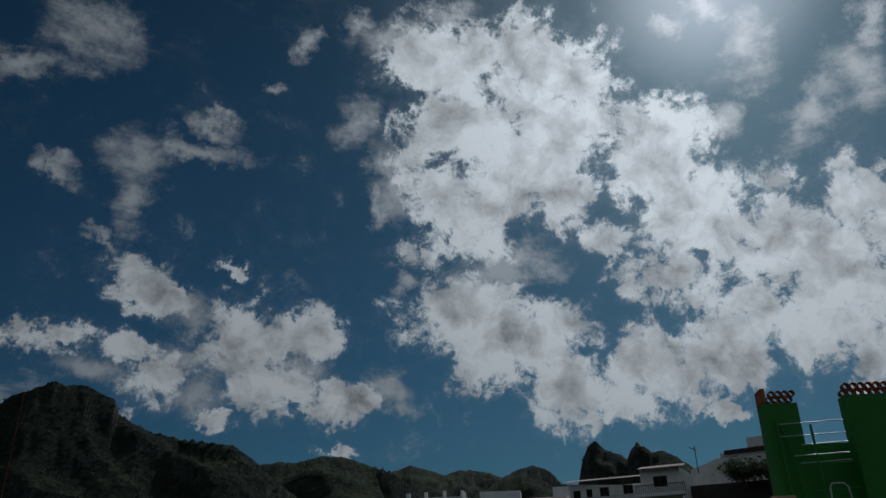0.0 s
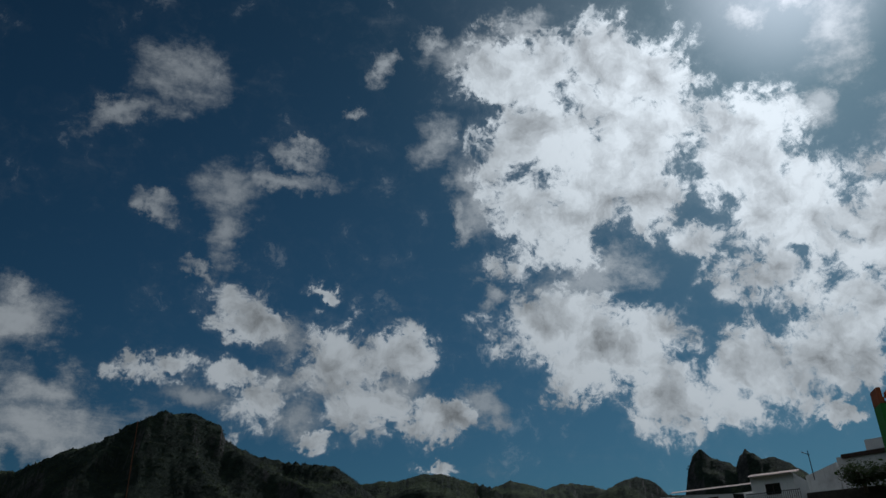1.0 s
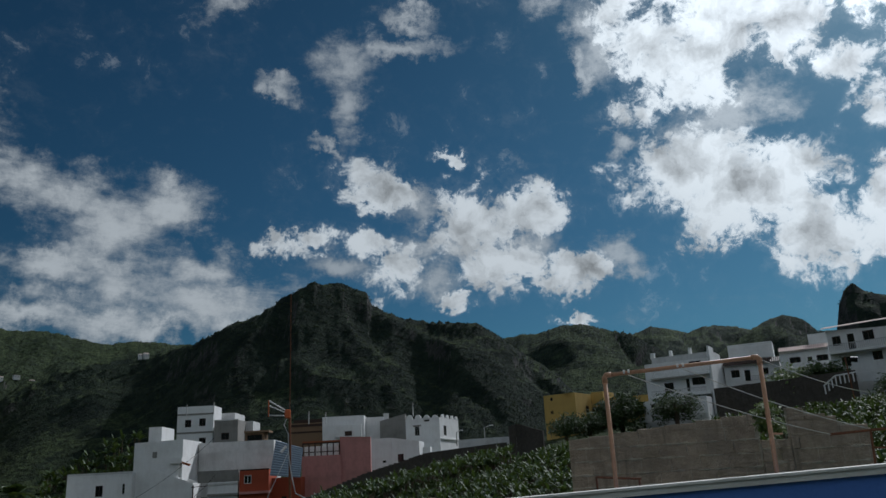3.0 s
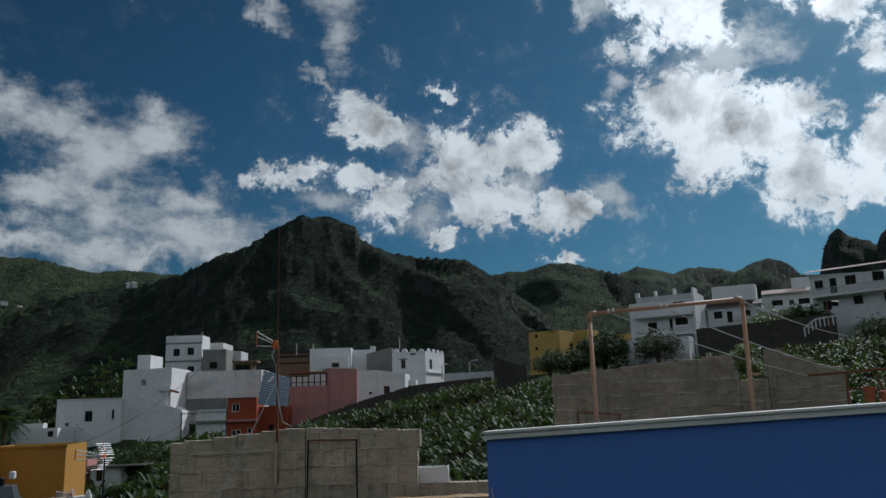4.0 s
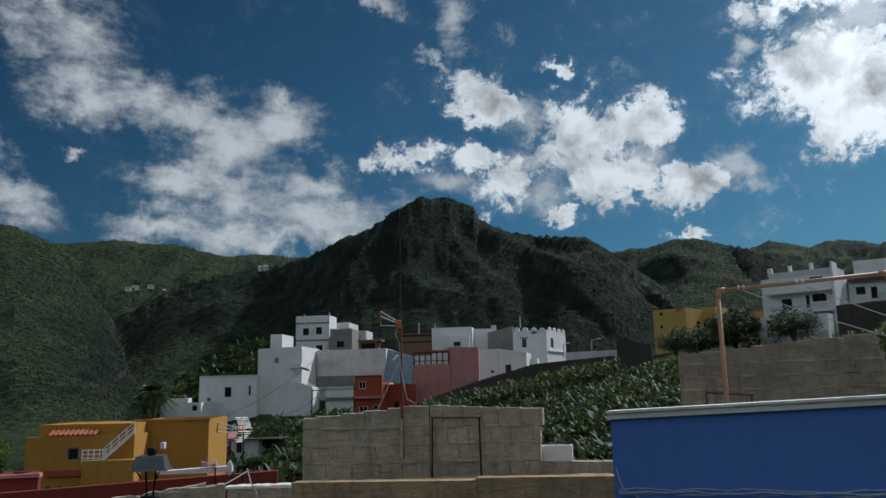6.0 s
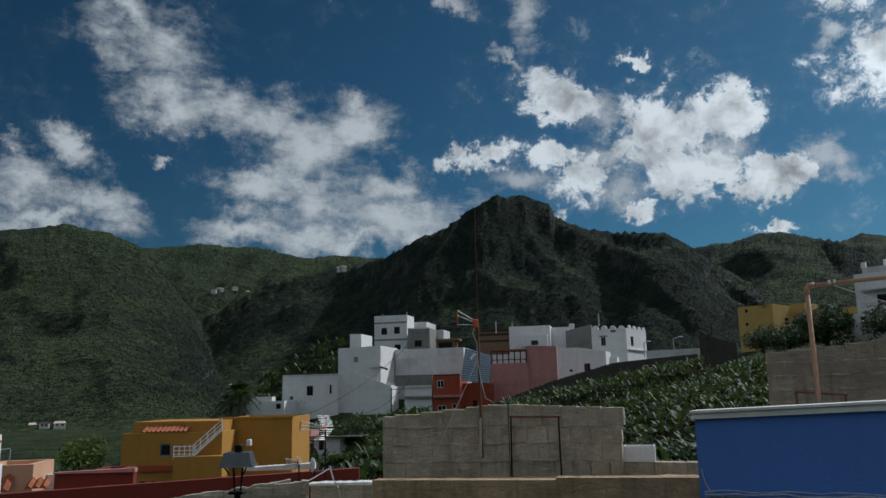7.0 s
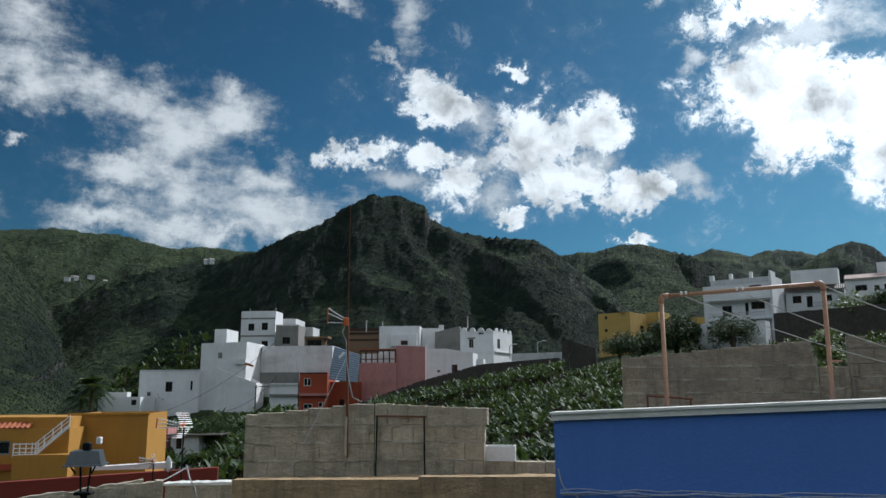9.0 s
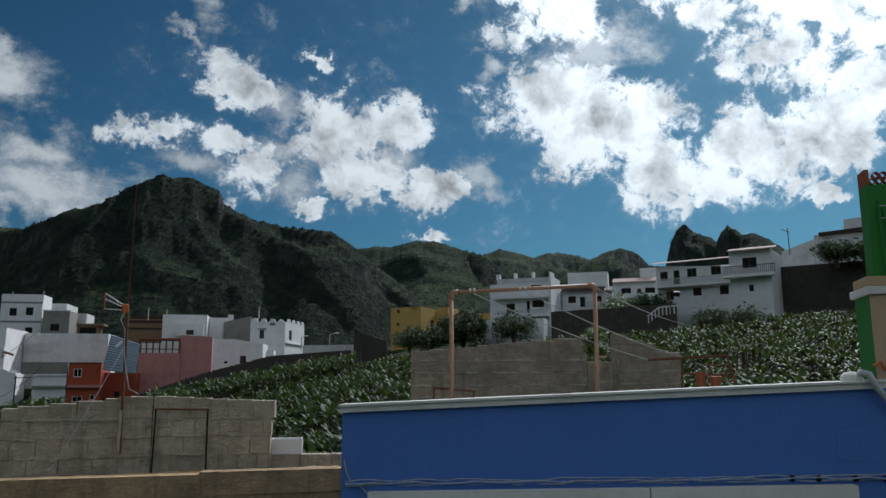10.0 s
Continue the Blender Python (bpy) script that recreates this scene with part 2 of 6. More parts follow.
def make_land():
    m, n = material("hillside_scrub")
    at = n.node("ShaderNodeTexCoord").outputs["Object"]
    normal = n.node("ShaderNodeNewGeometry").outputs["True Normal"]
    up = n.node("ShaderNodeSeparateXYZ", None, Vector=normal).outputs[2]
    big = n.noise(at, 0.006, 6.0, 0.6)
    mid = n.noise(at, 0.03, 9.0, 0.70)
    small = n.noise(at, 0.13, 8.0, 0.75)
    tuft = n.noise(at, 0.5, 4.0, 0.7)
    green = n.mix(n.ramp(mid, 0.38, 0.62), rgb(0.014, 0.024, 0.019), rgb(0.042, 0.060, 0.040))
    dry = n.mix(n.ramp(small, 0.38, 0.66), rgb(0.115, 0.150, 0.062), rgb(0.040, 0.062, 0.030))
    gentle = n.math("ADD", up, n.math("MULTIPLY", n.math("SUBTRACT", big, 0.5), 0.6))
    east = n.node("ShaderNodeSeparateXYZ", None, Vector=at).outputs[0]
    # grass on the left hills, with the sun they catch painted in as paler cover
    sunlit_pasture = n.ramp(n.math("ADD", east, n.math("MULTIPLY", n.math("SUBTRACT", big, 0.5), 700.0)), -420.0, -680.0, 0.0, 0.75)
    cover = n.mix(n.math("MAXIMUM", n.ramp(gentle, 0.76, 0.96), n.math("MULTIPLY", sunlit_pasture, n.ramp(mid, 0.66, 0.44))), green, dry)
    rock = n.mix(n.ramp(mid, 0.38, 0.62), rgb(0.045, 0.045, 0.048), rgb(0.12, 0.112, 0.105))
    steep = n.math("ADD", n.ramp(up, 0.66, 0.40), n.math("MULTIPLY", n.math("SUBTRACT", mid, 0.5), 0.9))
    c = n.mix(n.ramp(steep, 0.45, 0.75), cover, rock)
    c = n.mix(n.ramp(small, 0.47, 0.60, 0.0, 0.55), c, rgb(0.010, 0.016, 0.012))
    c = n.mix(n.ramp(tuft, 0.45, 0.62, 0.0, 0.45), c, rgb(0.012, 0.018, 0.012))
    relief = n.math("ADD", n.math("MULTIPLY", small, 1.2), n.math("ADD", n.math("MULTIPLY", mid, 2.5), n.math("MULTIPLY", tuft, 0.3)))
    return finish(m, n, c, 0.95, 0.0, relief, 1.0, 7.0, 0.1)


def make_concrete(name, color, stain=(0.16, 0.14, 0.11)):
    m, n = material(name)
    pick = n.node("ShaderNodeObjectInfo").outputs["Random"]
    place = n.node("ShaderNodeNewGeometry").outputs["Position"]
    blot = n.noise(place, 2.6, 9.0, 0.75)
    patch = n.noise(n.vec("ADD", place, (7.0, 3.0, 1.0)), 0.9, 5.0, 0.6)
    smear = n.noise(n.vec("MULTIPLY", place, (1.5, 1.5, 4.0)), 1.7, 7.0, 0.7)
    run = n.noise(n.vec("MULTIPLY", place, (6, 6, 0.6)), 1.3, 4.0, 0.6)
    grit = n.noise(place, 30.0, 6.0, 0.8)
    c = n.mix(n.ramp(blot, 0.42, 0.60), rgb(*color), rgb(*[v * 0.6 for v in color]))
    c = n.mix(n.ramp(patch, 0.5, 0.62, 0, 0.55), c, rgb(color[0] * 0.62, color[1] * 0.64, color[2] * 0.68))
    c = n.mix(n.ramp(smear, 0.56, 0.70, 0, 0.45), c, rgb(*[min(1, v * 1.25) for v in color]))
    c = n.mix(n.ramp(run, 0.54, 0.72, 0, 0.7), c, rgb(*stain))
    c = n.mix(n.ramp(grit, 0.42, 0.62, 0, 0.35), c, rgb(*[v * 0.4 for v in color]))
    c = n.mix(n.ramp(pick, 0, 1, 0, 0.22), c, rgb(*[v * 0.62 for v in color]))
    relief = n.math("ADD", n.math("MULTIPLY", grit, 0.6), n.math("ADD", n.math("MULTIPLY", blot, 2.0), n.math("MULTIPLY", smear, 2.0)))
    return finish(m, n, c, 0.95, 0.0, relief, 1.0, 0.03)


def make_leaf(name, a, b, rough=0.4):
    m, n = material(name)
    isle = n.node("ShaderNodeNewGeometry").outputs["Random Per Island"]
    at = n.node("ShaderNodeTexCoord").outputs["Object"]
    c = n.mix(isle, rgb(*a), rgb(*b))
    c = n.mix(n.ramp(n.noise(at, 2.5, 3.0, 0.6), 0.5, 0.75, 0, 0.5), c, rgb(a[0] * 1.9, a[1] * 1.5, a[2] * 0.9))
    bs = n.node("ShaderNodeBsdfPrincipled", None, Base_Color=c, Roughness=rough)
    bs.inputs["Specular IOR Level"].default_value = 0.32
    tr = n.node("ShaderNodeBsdfTranslucent", None, Color=n.mix(0.5, c, rgb(0.16, 0.22, 0.03)))
    mx = n.node("ShaderNodeMixShader", None, i0=0.2, i1=bs.outputs[0], i2=tr.outputs[0])
    n.node("ShaderNodeOutputMaterial", None, Surface=mx.outputs[0])
    return m


def make_glass():
    m, n = material("window_glass")
    return finish(m, n, rgb(0.012, 0.014, 0.017), 0.08, 0.0, None, spec=0.6)


LAND = make_land()
WHITE = painted("white_limewash", (0.80, 0.80, 0.79), (0.42, 0.40, 0.37), 0.4)
WHITE_OLD = painted("weathered_white_plaster", (0.66, 0.66, 0.65), (0.26, 0.25, 0.24), 0.6)
GREY_WALL = painted("bare_grey_render", (0.27, 0.26, 0.24), (0.12, 0.11, 0.10), 0.6)
OCHRE = painted("ochre_paint", (0.45, 0.228, 0.04), (0.25, 0.13, 0.03), 0.5)
OCHRE_PALE = painted("pale_ochre_paint", (0.50, 0.34, 0.10), (0.28, 0.19, 0.07), 0.35)
ORANGE_RED = painted("brick_red_paint", (0.40, 0.085, 0.04), (0.22, 0.05, 0.03), 0.35)
PINK = painted("faded_pink_paint", (0.55, 0.255, 0.235), (0.27, 0.15, 0.13), 0.75)
PEACH = painted("peach_paint", (0.62, 0.36, 0.22), (0.4, 0.24, 0.16), 0.4)
DARK_RED = painted("dark_red_paint", (0.21, 0.035, 0.022), (0.11, 0.03, 0.02), 0.4)
BLUE = painted("ultramarine_paint", (0.095, 0.21, 0.58), (0.068, 0.16, 0.43), 0.45, 26.0, 0.6)
GREEN = painted("bright_green_paint", (0.042, 0.22, 0.035), (0.025, 0.12, 0.025), 0.3, 20.0, 0.7)
TRIM = painted("cream_cap_paint", (0.80, 0.78, 0.73), (0.4, 0.37, 0.32), 0.5, 25.0)
SAND = painted("sand_coloured_render", (0.55, 0.40, 0.24), (0.3, 0.22, 0.14), 0.4, 18.0)
CONCRETE = make_concrete("grey_brown_concrete_block", (0.68, 0.59, 0.44), (0.25, 0.21, 0.155))
CONCRETE_BROWN = make_concrete("weathered_brown_block", (0.54, 0.43, 0.32))
RENDER = make_concrete("rough_brown_render", (0.66, 0.46, 0.26))
STONE = make_concrete("dark_lava_stone", (0.10, 0.088, 0.075), (0.05, 0.045, 0.04))
MORTAR = make_concrete("cement_mortar", (0.66, 0.58, 0.45), (0.24, 0.20, 0.15))
DARK = plain("dark_void", (0.02, 0.02, 0.022), 0.9)
WOOD_DARK = plain("dark_brown_wood", (0.055, 0.030, 0.020), 0.6, 0, 0.4)
WOOD = plain("weathered_timber", (0.26, 0.17, 0.10), 0.8, 0, 0.4)
GLASS = make_glass()
TILE = plain("terracotta_tile", (0.42, 0.13, 0.055), 0.8, 0, 0.5, 4.0)
TILE_PALE = plain("pale_pink_roof_tile", (0.74, 0.58, 0.52), 0.8, 0, 0.3, 4.0)
RUST = plain("rusted_steel", (0.25, 0.105, 0.055), 0.8, 0.2, 0.6, 30)
PIPE = plain("peach_pvc_pipe", (0.52, 0.29, 0.17), 0.5, 0, 0.3, 25)
ROPE = plain("white_line", (0.7, 0.68, 0.62), 0.8)
IRON = plain("black_iron", (0.012, 0.013, 0.014), 0.45, 0.6)
# black hood; the blue-grey of reflected sky is put into its colour
LANTERN = plain("sky_tinted_lantern_iron", (0.075, 0.095, 0.105), 0.28, 0.0, 0.3, 14.0, 0.6)
STEEL = plain("galvanised_steel", (0.55, 0.55, 0.55), 0.4, 0.9, 0.25)
ALU = plain("aluminium_rods", (0.55, 0.55, 0.54), 0.4, 0.7, 0.2)
ORANGE_PLASTIC = plain("orange_plastic", (0.65, 0.16, 0.05), 0.5)
WHITE_PLASTIC = plain("white_plastic", (0.78, 0.78, 0.77), 0.5, 0, 0.15)
CORRUGATED = plain("bluish_corrugated_sheet", (0.20, 0.25, 0.31), 0.5, 0.3, 0.3, 3.0)
GREY_CABLE = plain("grey_cable", (0.5, 0.5, 0.5), 0.6)
BLUE_CABLE = plain("paint_spattered_cable", (0.52, 0.57, 0.66), 0.6, 0, 0.5, 30)
BANANA = make_leaf("banana_leaf", (0.016, 0.040, 0.012), (0.050, 0.088, 0.026), 0.6)
BUSH = make_leaf("dark_shrub_leaf", (0.02, 0.045, 0.014), (0.04, 0.066, 0.02), 0.75)
PALE_LEAF = make_leaf("pale_green_leaf", (0.09, 0.15, 0.03), (0.16, 0.2, 0.05), 0.55)
SCRUB = make_leaf("hill_scrub", (0.007, 0.013, 0.009), (0.025, 0.036, 0.017), 0.9)
PALM = make_leaf("palm_frond", (0.025, 0.05, 0.018), (0.05, 0.08, 0.03))
BARK = plain("brown_bark", (0.12, 0.09, 0.06), 0.95, 0, 0.5)


# ---- mesh helpers ----
def empty(name, m=None):
    ob = new(name)
    ob.empty_display_size = 0.2
    if m is not None:
        ob.matrix_world = m
    return ob


def link(name, bm, mat, parent=None, label="", smooth=False):
    me = bpy.data.meshes.new(name)
    bm.to_mesh(me)
    bm.free()
    me.materials.append(mat)
    if smooth:
        me.shade_smooth()
    ob = new(name, me)
    ob.parent = parent
    if label:
        ob["label"] = label
    return ob


part = link


def add_box(bm, x0, x1, y0, y1, z0, z1, bevel=0.0):
    vs = [bm.verts.new((x, y, z)) for x in (x0, x1) for y in (y0, y1) for z in (z0, z1)]
    fs = [bm.faces.new([vs[i] for i in q]) for q in ((0, 1, 3, 2), (4, 6, 7, 5), (0, 4, 5, 1), (2, 3, 7, 6), (0, 2, 6, 4), (1, 5, 7, 3))]
    if bevel:
        es = list({e for f in fs for e in f.edges})
        bmesh.ops.bevel(bm, geom=es, offset=bevel, segments=1, affect="EDGES")


def box(x0, x1, y0, y1, z0, z1, bevel=0.0):
    bm = bmesh.new()
    add_box(bm, x0, x1, y0, y1, z0, z1, bevel)
    return bm


def add_rod(bm, a, b, r, sides=6, r2=None):
    a, b = Vector(a), Vector(b)
    q = (b - a).to_track_quat("Z", "Y")
    r2 = r if r2 is None else r2
    rings = []
    for p, rr in ((a, r), (b, r2)):
        rings.append([bm.verts.new(p + q @ Vector((rr * math.cos(2 * math.pi * i / sides), rr * math.sin(2 * math.pi * i / sides), 0))) for i in range(sides)])
    for i in range(sides):
        bm.faces.new((rings[0][i], rings[0][(i + 1) % sides], rings[1][(i + 1) % sides], rings[1][i]))
    bm.faces.new(rings[0][::-1])
    bm.faces.new(rings[1])


def rod(a, b, r, sides=6, r2=None):
    bm = bmesh.new()
    add_rod(bm, a, b, r, sides, r2)
    return bm


def tube(points, r, sides=6):
    """A bent tube through points."""
    bm = bmesh.new()
    pts = [Vector(p) for p in points]
    rings = []
    for i, p in enumerate(pts):
        d = (pts[min(i + 1, len(pts) - 1)] - pts[max(i - 1, 0)]).normalized()
        q = d.to_track_quat("Z", "Y")
        rings.append([bm.verts.new(p + q @ Vector((r * math.cos(2 * math.pi * k / sides), r * math.sin(2 * math.pi * k / sides), 0))) for k in range(sides)])
    for s, e in zip(rings, rings[1:]):
        best = min(range(sides), key=lambda o: (s[0].co - e[o].co).length)
        for k in range(sides):
            bm.faces.new((s[k], s[(k + 1) % sides], e[(k + 1 + best) % sides], e[(k + best) % sides]))
    bm.faces.new(rings[0][::-1])
    bm.faces.new(rings[-1])
    return bm


def sag(a, b, drop, steps=10):
    a, b = Vector(a), Vector(b)
    return [a.lerp(b, i / steps) - Vector((0, 0, drop * 4 * (i / steps) * (1 - i / steps))) for i in range(steps + 1)]


# ---- ground: one sheet from under the camera to the horizon ----
RANGES = [0, 20, 40, 60, 90, 120, 160, 260]
BEARINGS = [-62, -38, -20, -8, 3, 15, 30, 60]
LEVELS = np.array([
    [0, 4, 8, 11, 15, 20, 28, 40], [0, 3.5, 6, 8.5, 13, 17, 24, 34], [0, 2, 4.5, 6.5, 10, 13.5, 18, 22], [0, 1, 2.5, 4, 7, 9, 13, 14],
    [0, 0, 1, 1.5, 3.2, 6, 12, 10], [0, 0, -0.5, -1, 0, 3, 18, 0], [0, 0, -1, -1, -1, -2, -4, -8], [0, 0, -1, -2, -3, -4, -6, -10]])


def local_level(az, r):
    i = np.clip(np.interp(az, BEARINGS, range(8)), 0, 6.999)
    j = np.clip(np.interp(r, RANGES, range(8)), 0, 6.999)
    i0, j0 = i.astype(int), j.astype(int)
    a, b = i - i0, j - j0
    return (LEVELS[i0, j0] * (1 - a) * (1 - b) + LEVELS[i0 + 1, j0] * a * (1 - b) + LEVELS[i0, j0 + 1] * (1 - a) * b + LEVELS[i0 + 1, j0 + 1] * a * b)


def ground_z(x, y):
    return float(local_level(np.array([math.degrees(math.atan2(-x, y))]), np.array([math.hypot(x, y)]))[0])


def lattice(x, y, seed):
    """Smooth value noise in numpy, 0 to 1."""
    rng = np.random.RandomState(seed)
    t = rng.rand(128, 128)
    xi, yi = np.floor(x).astype(int), np.floor(y).astype(int)
    u, v = x - xi, y - yi
    u, v = u * u * (3 - 2 * u), v * v * (3 - 2 * v)
    g = lambda a, b: t[a % 128, b % 128]
    return g(xi, yi) * (1 - u) * (1 - v) + g(xi + 1, yi) * u * (1 - v) + g(xi, yi + 1) * (1 - u) * v + g(xi + 1, yi + 1) * u * v


def fbm(x, y, seed, octaves=5, gain=0.5, ridged=False):
    total, amp, norm = 0, 1.0, 0
    for o in range(octaves):
        s = lattice(x * 2 ** o, y * 2 ** o, seed + o)
        total = total + amp * (1 - np.abs(2 * s - 1) if ridged else s)
        norm += amp
        amp *= gain
    return total / norm


# crest lines: bearing (left positive) and elevation in degrees, crest distance, distance of the foot
RIDGES = [
    ("peak", 1300, 960, [(-24, 1.5), (-19, 3.5), (-15.5, 5.8), (-14.5, 7.0), (-12.2, 8.7), (-10.8, 9.8), (-9, 11.0), (-6.1, 11.2), (-3.9, 11.5), (-1.25, 12.6), (-0.9, 13.5),
                       (1.1, 14.3), (3, 14.4), (4.5, 13.8), (6.9, 12.2), (9, 11.4), (11.6, 10.0), (14.9, 9.1), (19.9, 8.2), (23.8, 5.9), (26.5, 4.1), (28, 2.2), (31.5, 0.3), (34, -1)]),
    ("valley", 2300, 1000, [(4, 3), (9, 8), (11.8, 9.9), (15, 10.15), (17.4, 9.9), (20.3, 10.6), (24.8, 10.85), (27.7, 10.4), (31, 10.6), (34, 10.2), (40, 9.5), (60, 8)]),
    ("near_left", 1500, 620, [(21, -1), (24, 4.5), (26.5, 7.8), (28.7, 10.4), (31, 11.3), (33.7, 11.7), (36, 11.2), (38, 10.9), (40, 11.1), (45, 12), (60, 13)]),
    ("middle_right", 2300, 1300, [(-34, 6), (-32.4, 8.2), (-31.6, 9.05), (-30.4, 9.6), (-29.4, 9.4), (-28, 8.6), (-26, 7.5), (-22, 6), (-18, 4)]),
    ("far_right", 3400, 1900, [(-34, 8), (-28, 8.8), (-25.7, 9.45), (-23.9, 9.1), (-21.6, 9.75), (-20.3, 9.3), (-18, 8), (-14, 6)]),
    ("shoulder", 1900, 1100, [(-24, 6.5), (-20.5, 9.2), (-19.3, 9.6), (-16.7, 10.3), (-15.5, 10.3), (-13.8, 10), (-11.3, 9.85), (-9, 9), (-5, 6)]),
    ("spires", 2100, 1600, [(-62, 9), (-52, 9.5), (-45, 9), (-41.4, 8.7), (-40.9, 9.2), (-39.4, 10.2), (-38.7, 10.1), (-38.2, 10.5), (-37.75, 10.8), (-37.4, 10.4), (-37, 9.7), (-35.5, 10.5), (-34.8, 11.1), (-34.3, 10.7),
                         (-33.9, 9.9), (-33.5, 8.3), (-33, 6.5), (-31, 3)]),
]


def make_ground():
    az = np.concatenate([np.arange(-180, -72, 3.0), np.arange(-72, 56, 0.1), np.arange(56, 178, 3.0), np.array([180.0])])
    r = np.concatenate([np.array([0.0, 4, 8, 12, 16]), np.geomspace(20, 260, 26)[:-1], np.geomspace(260, 4700, 300)])
    A, D = np.meshgrid(az, r, indexing="ij")
    X, Y = -np.sin(np.radians(A)) * D, np.cos(np.radians(A)) * D
    Z = local_level(A, np.minimum(D, 260))
    Z = Z + np.clip((D - 120) / 300, 0, 1) * (fbm(X / 45, Y / 45, 5) - 0.5) * 6
    Z = np.where(D > 260, Z * np.clip(1 - (D - 260) / 350, 0, 1) - 12 * np.clip((D - 260) / 350, 0, 1), Z)
    for k, (name, dist, foot, line) in enumerate(RIDGES):
        a, e = zip(*line)
        a, e = np.array(a), np.array(e)
        el = np.interp(A, a, e, left=-3, right=e[-1] if a[-1] > 50 else -3)
        crest = (fbm(A * 2.2, A * 0 + 3, 40 + k, 4) - 0.5) * 0.22
        sway = (fbm(A / 9, A * 0, 60 + k, 3) - 0.5) * 0.25
        dc = dist * (1 + sway)
        zc = EYE + dc * np.tan(np.radians(el))
        df = foot * (1 + sway)
        warp = fbm(X / 260, Y / 260, 70 + k, 3) * 7
        s = np.clip((D - df) / (dc - df), 0, 1)
        if name == "peak":  # spurs fan out from the summit
            fan = (A - 2) / (1.28 - s)
            gully = fbm(fan * 0.13 + warp * 0.42, s * 2.2 + warp * 0.1, 80 + k, 5, 0.52, True)
        else:
            lean = (X * 0.8 + Y * 0.6) if name in ("shoulder", "middle_right") else (Y * 0.45 - X * 0.9)
            gully = fbm(lean / 230 + warp * 0.3, (X + Y) / 800 + warp * 0.1, 80 + k, 5, 0.52, True)
        rough = fbm(X / 150, Y / 150, 90 + k, 5, 0.55)
        # below the crest the spurs wander and grow rounder
        drift = (fbm(X / 210, Y / 210, 110 + k, 3) - 0.5) * 9
        low = sum(np.interp(A + drift + off, a, e, left=-3, right=e[-1] if a[-1] > 50 else -3) for off in (-3, -1.5, 0, 1.5, 3)) / 5
        zc = zc + (EYE + dc * np.tan(np.radians(np.minimum(low, el + 1.2))) - zc) * np.clip((1 - s) * 3, 0, 1)
        t = np.clip((D - dc) / (dist * 0.8), 0, 1)
        shape = s ** 1.08
        if name == "near_left":  # a rock band stands across the slope
            brow = fbm(X / 120, Y / 120, 140, 4)
            band = np.clip((A - 30.5) / 3, 0, 1) * (0.5 + 0.5 * np.clip((fbm(A / 2.2 + s, s * 3, 150, 3) - 0.3) * 3, 0, 1))
            shape = shape - band * 0.055 * (np.clip(s / 0.46, 0, 1) - np.clip((s - 0.46 - 0.5 * (brow - 0.5)) / 0.06, 0, 1)) - band * 0.05 * (np.clip(s / 0.7, 0, 1) - np.clip((s - 0.7 - 0.5 * (brow - 0.5)) / 0.05, 0, 1))
        height = zc - (-14)
        z = -14 + height * shape * (1 - t) + (s > 0) * np.minimum(1, (1 - s) * 6 + 0.12) * np.minimum(1, s * 4) * np.maximum(height, 0) * ((gully - 0.55) * (0.13 if name == "peak" else 0.15) + (rough - 0.5) * 0.15) + dc * np.radians(crest) * s ** 5
        z = np.where(t > 0, -14 + (height + dc * np.radians(crest)) * (1 - t), z)
        Z = np.maximum(Z, np.where(s > 0, z, -50))
    n, m = A.shape
    verts = np.stack([X, Y, Z], -1).reshape(-1, 3)
    i, j = np.meshgrid(np.arange(n - 1), np.arange(m - 1), indexing="ij")
    q = (i * m + j).ravel()
    faces = np.stack([q, q + 1, q + m + 1, q + m], -1)
    me = bpy.data.meshes.new("ground")
    me.from_pydata(verts.tolist(), [], faces[:, ::-1].tolist())
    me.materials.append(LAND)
    me.shade_smooth()
    ob = new("ground", me)
    # bushes sown over the slopes
    rng = np.random.RandomState(11)
    ok = np.argwhere((D > 560) & (D < 2300) & (A > -36) & (A < 44) & (Z > -6))
    count = 70000
    sown = ok[rng.choice(len(ok), count, replace=False)]
    a, b = sown[:, 0], sown[:, 1]
    far = (D[a, b] / 1000) ** 0.7
    w, h = rng.uniform(0.7, 2.1, count) * far, rng.uniform(0.5, 1.5, count) * far
    x, y, z = X[a, b] + rng.uniform(-2, 2, count), Y[a, b] + rng.uniform(-2, 2, count), Z[a, b]
    bv = np.zeros((count, 6, 3))
    for q in range(5):
        g = q * 1.2566 + rng.uniform(-0.3, 0.3, count)
        bv[:, q] = np.stack([x + np.cos(g) * w * rng.uniform(0.6, 1.1, count), y + np.sin(g) * w * rng.uniform(0.6, 1.1, count), z - rng.uniform(0.1, 1.4, count) * h], -1)
    bv[:, 5] = np.stack([x + rng.uniform(-0.4, 0.4, count) * w, y, z + h], -1)
    tri = np.array([(q, (q + 1) % 5, 5) for q in range(5)])
    bf = (np.arange(count)[:, None, None] * 6 + tri[None]).reshape(-1, 3).tolist()
    bv = bv.reshape(-1, 3).tolist()
    bm = bpy.data.meshes.new("hillside_bushes")
    bm.from_pydata(bv, [], bf)
    bm.materials.append(SCRUB)
    tagged(new("hillside_bushes", bm), "dark scrub bushes scattered over the steep slopes", "scrub", kind="stuff")
    return tagged(ob, "steep green volcanic hills and valley floor around the village", "hillside", kind="structure")


make_ground()

